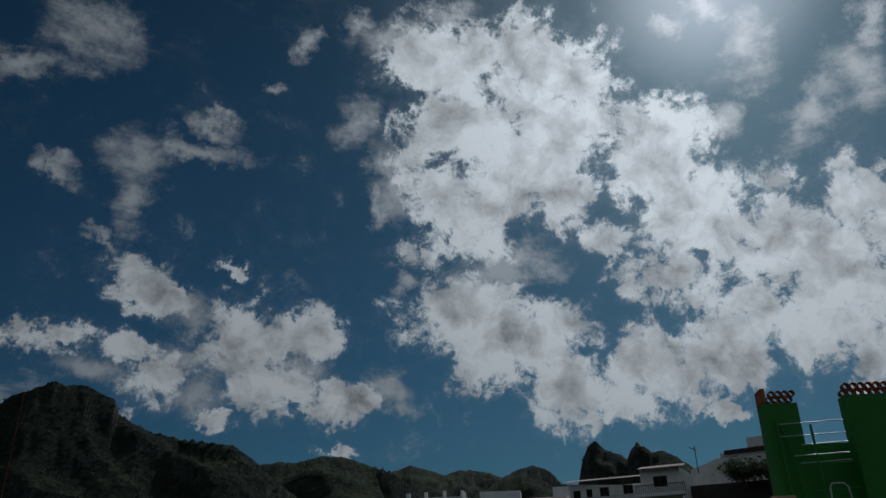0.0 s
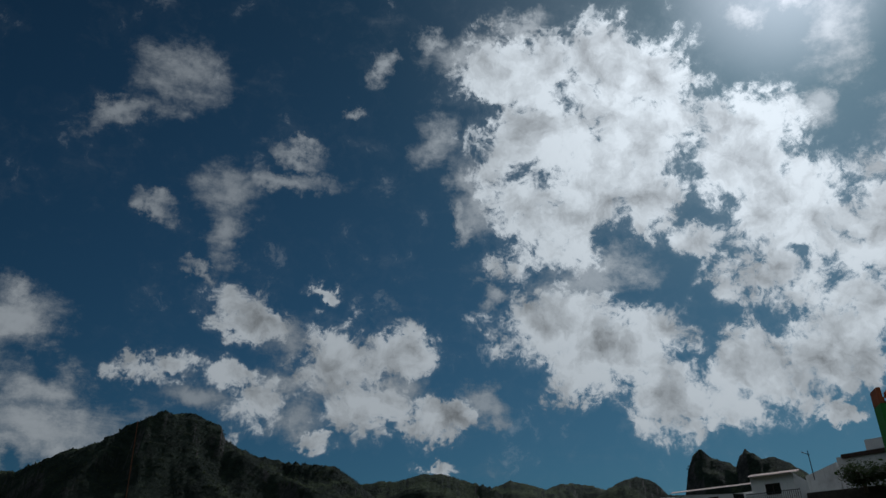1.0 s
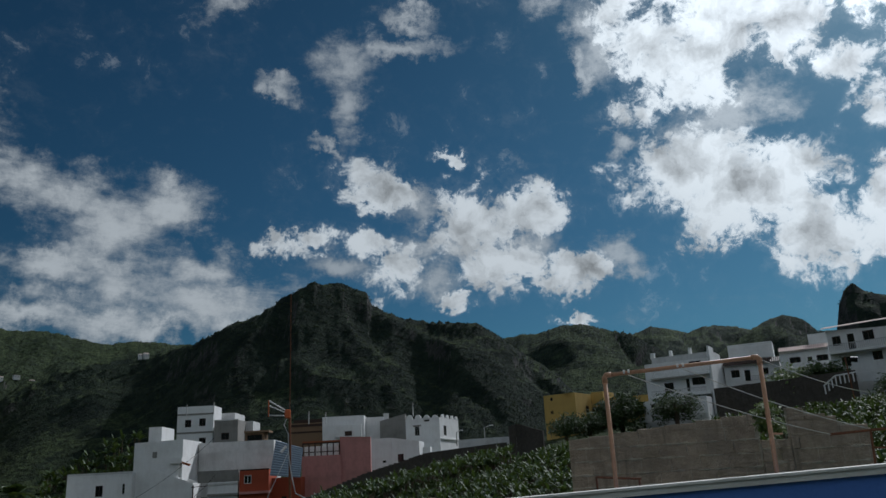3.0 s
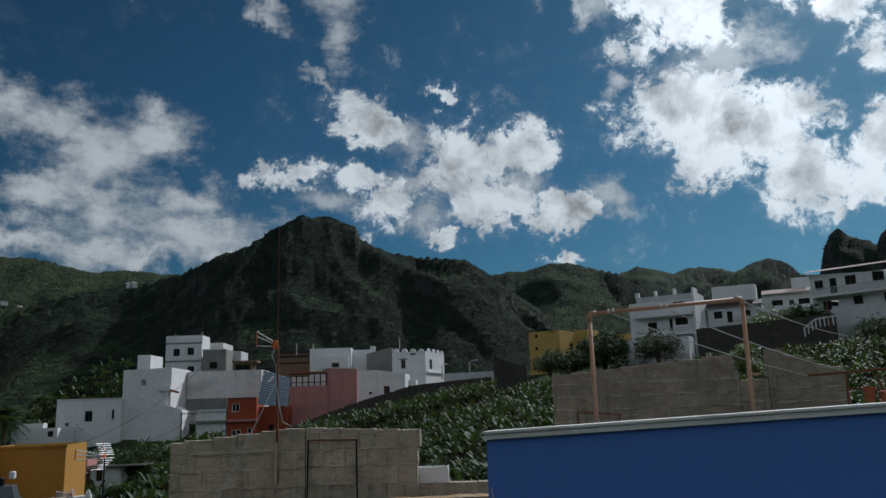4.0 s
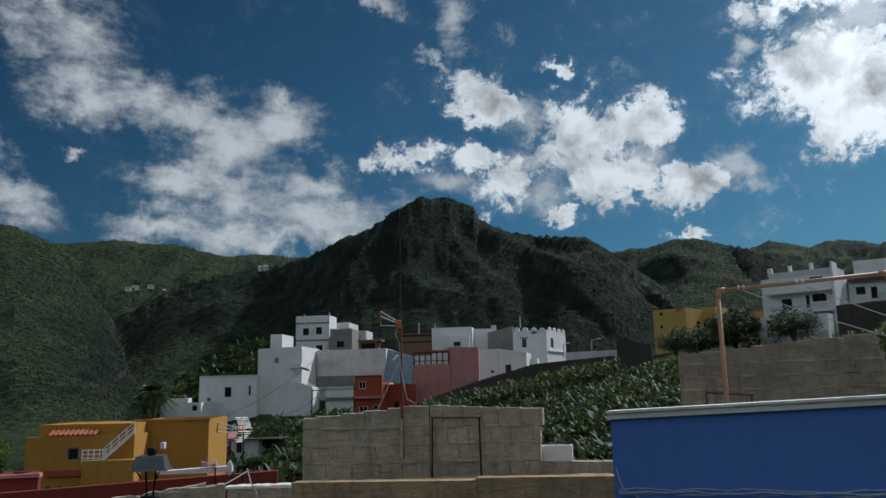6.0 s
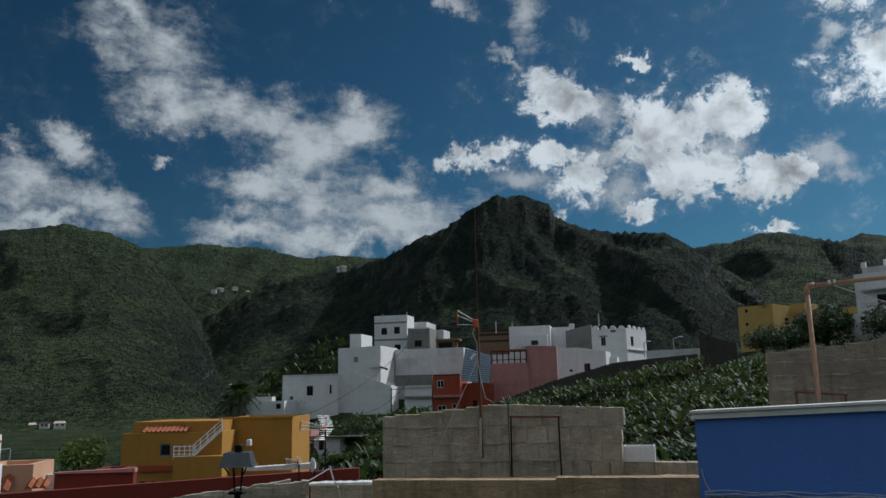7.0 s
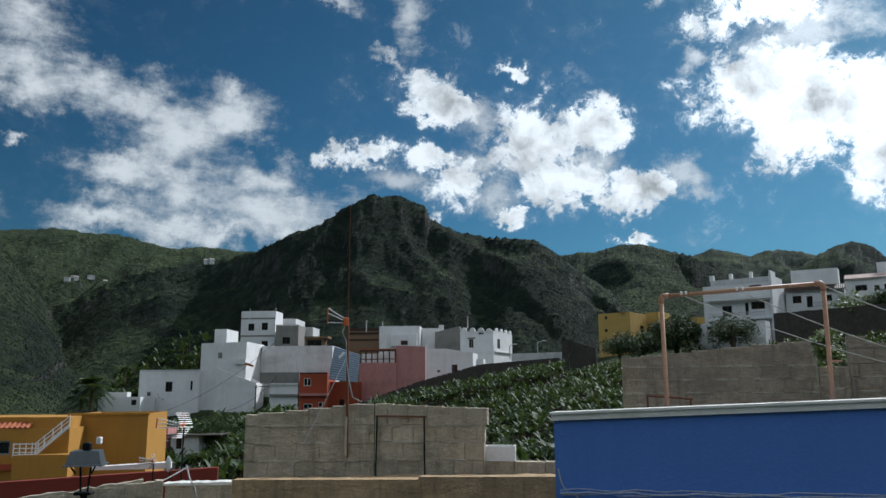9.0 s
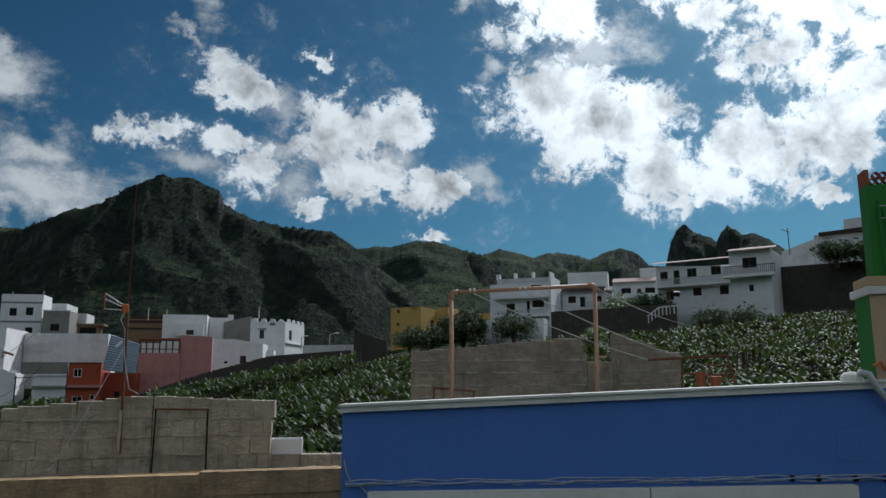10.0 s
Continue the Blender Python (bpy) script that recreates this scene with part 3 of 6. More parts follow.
# ---- buildings ----
def wall_face(bm, at, length, height, holes, reveal=0.18, base=0.0):
    """One wall's outer face, in quads between its openings, with the reveals of the openings. at(u, z, d): the place u along, z up, d inwards."""
    us = sorted({0.0, length, *[v for h in holes for v in (h[0], h[0] + h[2])]})
    zs = sorted({base, height, *[v for h in holes for v in (h[1], h[1] + h[3])]})
    for u0, u1 in zip(us, us[1:]):
        for z0, z1 in zip(zs, zs[1:]):
            mu, mz = (u0 + u1) / 2, (z0 + z1) / 2
            if any(h[0] < mu < h[0] + h[2] and h[1] < mz < h[1] + h[3] for h in holes):
                continue
            bm.faces.new([bm.verts.new(at(*p)) for p in ((u0, z0, 0), (u1, z0, 0), (u1, z1, 0), (u0, z1, 0))])
    for u, z, w, h in holes:
        ring = [(u, z), (u + w, z), (u + w, z + h), (u, z + h)]
        for (a, b), (c, d) in zip(ring, ring[1:] + ring[:1]):
            bm.faces.new([bm.verts.new(at(*p)) for p in ((a, b, 0), (a, b, reveal), (c, d, reveal), (c, d, 0))])


def window(parent, at, u, z, w, h, frame=WOOD_DARK, bars=1):
    """A window in its opening: frame with bars, and a pane."""
    bm = bmesh.new()
    t = min(0.09, w * 0.12)

    def bar(u0, u1, z0, z1):
        c = [at(*p) for p in ((u0, z0, 0.06), (u1, z0, 0.06), (u1, z1, 0.06), (u0, z1, 0.06), (u0, z0, 0.14), (u1, z0, 0.14), (u1, z1, 0.14), (u0, z1, 0.14))]
        vs = [bm.verts.new(p) for p in c]
        for q in ((0, 1, 2, 3), (4, 7, 6, 5), (0, 4, 5, 1), (1, 5, 6, 2), (2, 6, 7, 3), (3, 7, 4, 0)):
            bm.faces.new([vs[k] for k in q])
    bar(u, u + t, z, z + h)
    bar(u + w - t, u + w, z, z + h)
    bar(u + t, u + w - t, z, z + t)
    bar(u + t, u + w - t, z + h - t, z + h)
    for k in range(bars):
        c = u + w * (k + 1) / (bars + 1)
        bar(c - t * 0.4, c + t * 0.4, z + t, z + h - t)
    ob = part("window", bm, frame, parent)
    pane = bmesh.new()
    vs = [pane.verts.new(at(*p)) for p in ((u + t, z + t, 0.1), (u + w - t, z + t, 0.1), (u + w - t, z + h - t, 0.1), (u + t, z + h - t, 0.1), (u + t, z + t, 0.12), (u + w - t, z + t, 0.12), (u + w - t, z + h - t, 0.12), (u + t, z + h - t, 0.12))]
    for q in ((0, 1, 2, 3), (4, 7, 6, 5), (0, 4, 5, 1), (1, 5, 6, 2), (2, 6, 7, 3), (3, 7, 4, 0)):
        pane.faces.new([vs[k] for k in q])
    part("pane", pane, GLASS, ob)
    return ob


def house(name, label, x, y, facing, width, depth, z0, z1, mat, front=(), side=(), parts=(), drop=0.0, parapet=0.35, lid=GREY_WALL, frame=WOOD_DARK, base=8.0, group="village houses"):
    """A flat-roofed house. (x, y): the corner at the left end of its front; facing: the bearing its front looks back along.
    front, side: openings (along, up, width, height); parts: (name, x0, x1, y0, y1, z0, z1, material) with y < 0 standing proud of the front; drop: how much the right end of the roof is lower."""
    ob = tagged(empty(name, pose(x, y, z0, 0, 0, facing)), label, "house", group)
    h = z1 - z0
    fa = lambda u, z, d: (u, d, z)
    ra = lambda u, z, d: (width - d, u, z)
    bm = bmesh.new()
    wall_face(bm, fa, width, h, front, base=-base)
    wall_face(bm, ra, depth, h, side, base=-base)
    for a, b in (((width, depth), (0, depth)), ((0, depth), (0, 0))):
        bm.faces.new([bm.verts.new(p) for p in ((*a, -base), (*b, -base), (*b, h), (*a, h))])
    # parapet: a rim with thickness round the roof
    t = 0.22
    rim = [(0, 0), (width, 0), (width, depth), (0, depth)]
    inner = [(t, t), (width - t, t), (width - t, depth - t), (t, depth - t)]
    for k in range(4):
        a, b, c, d = rim[k], rim[(k + 1) % 4], inner[(k + 1) % 4], inner[k]
        bm.faces.new([bm.verts.new(p) for p in ((*a, h), (*b, h), (*c, h), (*d, h))])
        bm.faces.new([bm.verts.new(p) for p in ((*d, h), (*c, h), (*c, h - parapet), (*d, h - parapet))])
    if drop:
        for v in bm.verts:
            if v.co.z > h - parapet - 0.01:
                v.co.z -= drop * v.co.x / width
    bmesh.ops.remove_doubles(bm, verts=bm.verts, dist=0.001)
    part("wall", bm, mat, ob)
    part("roof", box(t, width - t, t, depth - t, h - parapet - 0.15 - abs(drop), h - parapet - abs(drop) - 0.004), lid, ob)
    for u, z, w, hh in front:
        window(ob, fa, u, z, w, hh, frame, 1 if w > 0.9 else 0)
    for u, z, w, hh in side:
        window(ob, ra, u, z, w, hh, frame, 1 if w > 0.9 else 0)
    for pname, x0, x1, y0, y1, a, b, pm in parts:
        if pname == "railing":
            n = max(2, int((x1 - x0) / 0.22))
            bm = bmesh.new()
            for k in range(n + 1):
                u = x0 + (x1 - x0) * k / n
                add_box(bm, u - 0.03, u + 0.03, y0, y0 + 0.06, a, b - 0.07)
            add_box(bm, x0 - 0.04, x1 + 0.04, y0 - 0.02, y0 + 0.08, b - 0.07, b)
            add_box(bm, x0 - 0.04, x1 + 0.04, y0 - 0.01, y0 + 0.07, a - 0.05, a)
            part(pname, bm, pm, ob)
        elif pname == "merlon":
            # a battlement with a rounded head, along the wall it stands on
            along = (x1 - x0) > (y1 - y0)
            w = (x1 - x0 if along else y1 - y0) / 2
            rise = min(w, b - a)
            prof = [(-w, a)] + [(-w * math.cos(math.pi * k / 8), b - rise + rise * math.sin(math.pi * k / 8)) for k in range(9)] + [(w, a)]
            bm = bmesh.new()
            ends = []
            for side_at in ((y0, y1) if along else (x0, x1)):
                ends.append([bm.verts.new(((x0 + x1) / 2 + p, side_at, q) if along else (side_at, (y0 + y1) / 2 + p, q)) for p, q in prof])
            for k in range(len(prof)):
                j = (k + 1) % len(prof)
                bm.faces.new((ends[0][k], ends[0][j], ends[1][j], ends[1][k]))
            bm.faces.new(ends[0])
            bm.faces.new(ends[1][::-1])
            bmesh.ops.recalc_face_normals(bm, faces=bm.faces)
            part(pname, bm, pm, ob)
        elif pname == "pergola":
            # square posts with a head and a foot rail
            n = max(2, int((x1 - x0) / 0.8))
            bm = bmesh.new()
            for k in range(n + 1):
                u = x0 + (x1 - x0) * k / n
                add_box(bm, u - 0.09, u + 0.09, y0, y0 + 0.18, a, b)
            add_box(bm, x0 - 0.1, x1 + 0.1, y0 - 0.04, y0 + 0.22, b, b + 0.2)
            add_box(bm, x0 - 0.1, x1 + 0.1, y0 + 0.02, y0 + 0.16, a + 0.5, a + 0.62)
            part(pname, bm, pm, ob)
        elif pname == "tiled_roof":
            # a pitched skirt of barrel tiles falling towards the front
            n = max(3, int((x1 - x0) / 0.28))
            bm = bmesh.new()
            for k in range(n):
                u0, u1 = x0 + (x1 - x0) * k / n, x0 + (x1 - x0) * (k + 1) / n
                m = (u0 + u1) / 2
                lo = [bm.verts.new(p) for p in ((u0, y0, a), (m, y0, a + 0.11), (u1, y0, a))]
                hi = [bm.verts.new(p) for p in ((u0, y1, b), (m, y1, b + 0.11), (u1, y1, b))]
                bm.faces.new((lo[0], lo[1], hi[1], hi[0]))
                bm.faces.new((lo[1], lo[2], hi[2], hi[1]))
                bm.faces.new((lo[2], lo[0], hi[0], hi[2]))
                bm.faces.new((lo[0], lo[2], lo[1]))
            part("roof_skirt", bm, pm, ob)
        else:
            part(pname, box(x0, x1, y0, y1, a, b, 0.02 if pm in (WHITE, TRIM) else 0.0), pm, ob)
    return ob


# the white houses on the ridge
house("white_house", "tall white flat-roofed house with dark string courses and small windows", -35.63, 162.90, -6.0, 7.20, 5.75, 16.13, 24.67, WHITE,
      front=((1.55, 4.49, 1.26, 1.45), (4.37, 4.6, 1.29, 1.49), (4.45, 1.25, 1.33, 1.1)), side=(),
      parts=(("string_course", 0.01, 7.2, -0.06, 0, 6.81, 7.16, GREY_WALL), ("string_course", -0.03, 7.13, -0.06, 0, 3.22, 3.56, GREY_WALL), ))
house("grey_house", "bare grey rendered house with one barred window", -27.84, 159.74, -6.0, 4.61, 6.26, 15.79, 21.47, GREY_WALL,
      front=((1.38, 1.93, 1.55, 1.32),), side=(),
      parts=(("coping", -0.06, 4.72, -0.1, 0.2, 5.55, 5.8, WHITE_OLD), ))
house("white_house", "small white rooftop room behind the grey house", -28.27, 170.17, -6.0, 2.85, 8.32, 20.67, 23.77, WHITE_OLD,
      front=(), side=(),
      parts=())
house("white_house", "low white house with a stepped roof terrace", -24.18, 166.15, -6.0, 3.02, 6.20, 16.41, 21.56, WHITE_OLD,
      front=(), side=(),
      parts=())
house("white_house", "white stair tower with a sunlit flank", -33.09, 131.60, -6.0, 2.06, 5.89, 15.02, 18.47, WHITE,
      front=(), side=(),
      parts=())
house("white_house", "large white house front with a blind wall and faded writing", -32.66, 122.21, -6.0, 7.12, 9.32, 4.77, 15.53, WHITE,
      front=(), side=(),
      parts=(("meter_box", 2.74, 3.35, -0.12, 0, 8.5, 9.33, GREY_WALL), ), drop=-0.21)
house("white_house", "long low white wing with deep-set windows", -41.68, 121.87, -6.0, 9.35, 6.00, -1.51, 11.34, WHITE,
      front=((4.15, 9.73, 1.07, 1.51), (8.01, 9.93, 0.34, 1.41), (1.32, 9.15, 0.59, 0.54)), side=(),
      parts=(("coping", 0.03, 9.38, -0.08, 0.2, 12.76, 13.03, WHITE_OLD), ))
house("white_house", "low white terrace wall at the foot of the white houses", -45.23, 115.67, -6.0, 6.24, 5.00, -1.00, 7.51, WHITE,
      front=((4.93, 7.35, 0.75, 0.76),), side=(),
      parts=(("coping", 0.89, 4.12, 0.3, 1.5, 8.5, 9.19, WHITE), ))
house("white_house", "pale grey plastered house with a long parapet and balustrade", -24.65, 128.76, -6.0, 11.64, 6.00, 4.48, 15.47, WHITE_OLD,
      front=(), side=(),
      parts=(("railing", -0.25, 3.63, -0.4, -0.3, 8.39, 9.45, WHITE_OLD), ), drop=0.02)
house("white_house", "lower white wall joining the white house fronts", -29.92, 120.90, -6.0, 6.26, 4.0, 4.5, 11.80, WHITE,
      front=(), side=(), drop=2.40)
house("white_house", "small white house below a bare grey parapet", -21.56, 119.98, -6.0, 4.31, 5.00, 4.70, 9.37, WHITE,
      front=((1.0, 0.53, 1.43, 0.75), (3.06, 0.63, 0.85, 0.42)), side=(),
      parts=(("parapet", -1.51, 4.34, 0.05, 0.4, 4.64, 6.3, GREY_WALL), ("canopy", 0.12, 4.4, -0.5, 0, 2.79, 3.09, GREY_WALL), ("canopy", 0.04, 4.35, -0.15, 0, 4.34, 4.55, WHITE_OLD), ))
house("red_house", "brick-red two-storey house with a small balcony ledge", -17.08, 119.54, -6.0, 4.24, 6.00, 4.66, 10.86, ORANGE_RED,
      front=((0.65, 4.28, 1.1, 1.18), (0.68, 0.86, 1.35, 0.84), (2.97, 1.16, 0.62, 0.74)), side=(),
      parts=(("ledge", 0.11, 4.49, -0.7, 0, 2.85, 3.21, PINK), ("coping", 0.02, 4.25, -0.06, 0.2, 6.11, 6.29, WOOD_DARK), ), frame=WHITE)
house("red_house", "brick-red annex with one small window", -13.13, 121.19, -6.0, 4.78, 6.00, 4.56, 9.56, ORANGE_RED,
      front=((1.93, 1.48, 0.75, 0.9),), side=(),
      parts=())
house("pink_house", "faded pink house wall with a dark slatted pergola on its terrace", -8.49, 123.91, -6.0, 5.88, 6.00, 4.42, 12.52, PINK,
      front=(), side=(),
      parts=(("pergola", 0.14, 5.70, 0.1, 0.3, 8.1, 9.85, WOOD_DARK), ("beam", 0.06, 5.76, 0.34, 0.5, 10.06, 10.3, TILE), ("screen", 0.03, 5.64, 2.2, 2.3, 8.12, 9.6, WHITE), ))
house("pink_house", "tall faded pink gable wall", -2.76, 123.71, -6.0, 4.71, 1.20, 4.97, 15.19, PINK,
      front=(), side=(),
      parts=(), drop=0.24)
house("white_house", "white upper house with a flat roof behind the pink one", -6.75, 156.25, -6.0, 8.09, 6.28, 16.68, 20.93, WHITE,
      front=(), side=(),
      parts=(("annex", 2.41, 7.63, -1.2, 0, 0.17, 2.52, WHITE), ("shutter", 4.48, 5.84, -1.25, -1.2, 0.41, 1.27, WOOD_DARK), ))
house("white_house", "narrow white house with a rounded chimney", 1.72, 158.69, -6.0, 3.35, 5.00, 16.59, 20.70, WHITE,
      front=(), side=(),
      parts=(("chimney", 3.44, 4.46, 0.5, 1.2, 3.3, 4.77, WHITE), ))
house("grey_house", "dark slate-grey gabled shed between white houses", 4.40, 157.49, -6.0, 5.07, 4.00, 16.45, 19.80, GREY_WALL,
      front=(), side=(),
      parts=(), drop=-1.18, lid=WOOD_DARK)
house("white_house", "lower white house with two small windows", 2.00, 135.69, 2.0, 3.65, 5.00, 9.59, 15.26, WHITE,
      front=((2.13, 1.7, 0.57, 0.37),), side=(),
      parts=(), drop=-0.08)
house("white_house", "white house wall with one dark window facing the plantation", 5.63, 135.12, -14.0, 4.73, 5.00, 9.52, 15.30, WHITE,
      front=((1.02, 1.7, 1.0, 1.33),), side=(),
      parts=(), drop=0.78)
house("white_house", "low white terrace wall in front of the battlements", 10.33, 137.61, -10.0, 2.02, 4.00, 11.14, 13.64, WHITE,
      front=(), side=(),
      parts=())
house("white_house", "white house with rounded battlements and a sunlit flank", 8.85, 146.93, -26.0, 6.65, 10.65, 13.94, 19.05, WHITE,
      front=((1.77, 2.09, 0.91, 1.6), (3.67, 4.49, 1.05, 0.4)), side=((2.13, 1.91, 1.55, 1.82),),
      parts=(("merlon", 0.21, 1.36, 0, 0.3, 5.03, 5.91, WHITE), ("merlon", 1.9, 3.04, 0, 0.3, 4.92, 5.8, WHITE), ("merlon", 3.57, 4.7, 0, 0.3, 4.82, 5.69, WHITE), ("merlon", 5.22, 6.34, 0, 0.3, 4.72, 5.58, WHITE), ("merlon", 6.35, 6.65, 1.6, 2.9, 4.9, 5.75, WHITE), ("merlon", 6.35, 6.65, 4.2, 5.5, 4.9, 5.75, WHITE), ("merlon", 6.35, 6.65, 6.8, 8.1, 4.9, 5.75, WHITE), ("merlon", 6.35, 6.65, 9.2, 10.5, 4.9, 5.75, WHITE), ("ledge", 6.65, 6.9, 0.5, 10.0, 1.2, 1.45, WHITE), ("door_frame", 1.49, 3.09, -0.12, 0, 3.7, 3.99, GREY_WALL), ), frame=GREY_WALL)
house("brick_house", "unfinished dark brown brick house with a slatted parapet", -13.29, 161.60, -6.0, 6.33, 6.00, 16.74, 20.37, WOOD,
      front=(), side=(),
      parts=(("parapet", 0.61, 6.27, 0, 0.2, 3.61, 4.27, WOOD_DARK), ("beam", 0.01, 6.34, -0.1, 0, 2.88, 3.38, WOOD_DARK), ("beam", -0.04, 6.28, -0.1, 0, 1.64, 1.97, WOOD_DARK), ))
house("shed", "open timber terrace shelter beside the grey house", -21.57, 157.23, -6.0, 3.75, 3.00, 15.92, 18.67, WOOD,
      front=((0.41, 1.2, 2.91, 1.13),), side=(),
      parts=(("roof", -0.08, 4.69, -0.5, 3, 2.68, 3.05, WOOD), ))
# the yellow and white houses up the slope
house("yellow_house", "square yellow house with two tiny windows", 34.31, 143.15, -42.0, 6.38, 6.64, 15.52, 21.96, OCHRE_PALE,
      front=((1.36, 5.39, 0.5, 0.58), (1.26, 3.06, 0.54, 0.55)), side=((4.08, 2.38, 1.34, 1.85),),
      parts=(("chimney", 4.49, 5.46, 0, 0.5, 5.81, 6.45, OCHRE_PALE), ))
house("yellow_house", "taller yellow annex with a doorway", 43.66, 144.19, -42.0, 2.45, 5.00, 15.33, 22.32, OCHRE_PALE,
      front=((0.04, 1.91, 0.74, 2.33),), side=(),
      parts=())
house("yellow_house", "long yellow house behind dark shrubs", 45.44, 140.01, -26.0, 7.29, 5.00, 16.14, 20.82, OCHRE_PALE,
      front=(), side=(),
      parts=())
house("white_house", "three-storey white house with tiled balconies and rails", 44.07, 116.12, -37.0, 9.49, 10.00, 16.13, 23.41, WHITE,
      front=((2.69, 2.64, 1.4, 1.53), (6.0, 2.7, 0.48, 1.79), (6.87, 3.45, 1.88, 1.08), (6.75, 6.23, 1.72, 0.75)), side=(),
      parts=(("balcony_slab", 0.95, 9.72, -1.3, 0, 4.83, 5.24, WHITE), ("railing", 1.41, 5.38, -1.25, 0, 5.23, 5.98, WHITE_OLD), ("balcony_slab", 0.73, 9.64, -1.3, 0, 1.92, 2.33, WHITE), ("railing", 0.9, 8.98, -1.25, 0, 2.33, 3.0, GREY_CABLE), ("roof_room", 1.09, 9.41, 0.5, 4, 7.22, 8.19, WHITE_OLD), ("chimney", 0.93, 1.57, 0.6, 1.1, 8.11, 8.98, WHITE), ("chimney", 3.62, 4.05, 1.5, 2, 8.09, 9.17, WHITE), ("chimney", 6.55, 6.97, 1.5, 2, 7.95, 9.23, WHITE), ("gable_wall", 9.64, 10.04, -0.6, 11, -2.09, 7.45, WHITE), ("gable_wall", 9.63, 9.97, -0.3, 7, 7.45, 8.36, WHITE), ("gable_wall", 9.62, 9.89, 0, 3, 8.37, 9.01, WHITE), ))
house("white_house", "low white house front with a balustrade below the balconies", 41.66, 112.11, -38.0, 9.17, 3.00, 13.55, 17.48, WHITE,
      front=((1.13, 2.68, 0.62, 0.79), (3.24, 2.36, 1.68, 1.14)), side=(),
      parts=(("railing", 0.45, 2.66, -0.4, 0, 1.73, 2.44, WHITE), ("terrace_wall", -0.37, 9.49, -1.6, -1.2, 0.84, 1.62, WHITE), ))
house("white_house", "white bungalow with a dark tiled eave and a porch rail", 56.60, 115.70, -32.0, 8.01, 6.00, 19.29, 22.65, WHITE,
      front=((0.96, 1.49, 1.22, 1.13), (2.87, 0.8, 0.83, 1.69), (5.43, 1.6, 0.89, 0.94)), side=(),
      parts=(("tiled_roof", -0.07, 8.08, -0.8, 0.6, 3.27, 4.05, WOOD_DARK), ("railing", 3.74, 7.28, -0.9, 0, 0.83, 1.46, GREY_CABLE), ("upper_wall", 0.83, 7.35, 1.5, 5, 4.29, 6.66, WHITE), ))
house("white_house", "white bungalow with paired windows under a long eave", 62.69, 109.87, -36.0, 6.70, 6.00, 19.96, 23.78, WHITE,
      front=((1.3, 1.94, 1.5, 0.82), (3.73, 1.91, 0.63, 0.68), (4.96, 1.86, 1.54, 0.85)), side=(),
      parts=(("tiled_roof", -0.03, 6.77, -0.7, 0.6, 3.67, 4.35, TILE_PALE), ("upper_wall", 4.12, 6.63, 2, 5, 4.44, 6.11, WHITE), ))
# the villa over the plantation
house("villa", "white two-storey villa wing with a running balcony and brown shutters", 59.74, 92.84, -52.0, 10.02, 8.00, 16.88, 23.80, WHITE,
      front=((0.59, 4.83, 1.04, 1.19), (2.42, 4.11, 0.83, 1.98), (4.28, 4.95, 1.27, 1.23), (7.44, 5.09, 1.31, 1.2), (1.3, 2.14, 1.03, 1.17), (4.95, 2.46, 1.11, 1.06), (8.45, 2.4, 1.15, 1.22)), side=(),
      parts=(("balcony_slab", 0.28, 10.16, -1.2, 0, 3.7, 4.01, WHITE), ("railing", 0.31, 10.2, -1.15, 0, 4.02, 4.88, GREY_CABLE), ("tiled_roof", -0.3, 10.28, -0.9, 0.5, 7.03, 7.34, TILE_PALE), ("garden_wall", 3.64, 10.61, -2.5, -2.2, -0.22, 0.97, WHITE), ), drop=0.88)
house("villa", "projecting white corner of the villa with an upper balcony", 61.92, 80.05, -52.0, 4.80, 7.54, 15.90, 23.83, WHITE,
      front=((1.55, 5.75, 1.68, 1.25), (2.15, 2.88, 0.55, 0.79)), side=(),
      parts=(("balcony_slab", -0.54, 5.4, -1.3, 0, 4.54, 4.93, WHITE), ("railing", -0.39, 5.46, -1.25, 0, 4.93, 5.93, IRON), ("tiled_roof", -0.04, 5.47, -1.0, 0.8, 7.83, 8.28, TILE_PALE), ))
house("white_house", "white house with a hipped slate roof on the upper terrace", 75.66, 86.61, -58.0, 4.10, 7.00, 24.08, 25.54, WHITE_OLD,
      front=(), side=(),
      parts=(), drop=-1.21)
house("white_house", "long white house on the upper terrace partly in shade", 77.14, 82.16, -62.0, 7.56, 7.00, 23.50, 27.11, WHITE_OLD,
      front=(), side=(),
      parts=(("roof", 0.73, 7.7, -0.4, 3, 3.34, 3.82, WOOD_DARK), ("upper_wall", 3.33, 7.33, 1.5, 5, 3.74, 5.47, WHITE), ), drop=0.40)
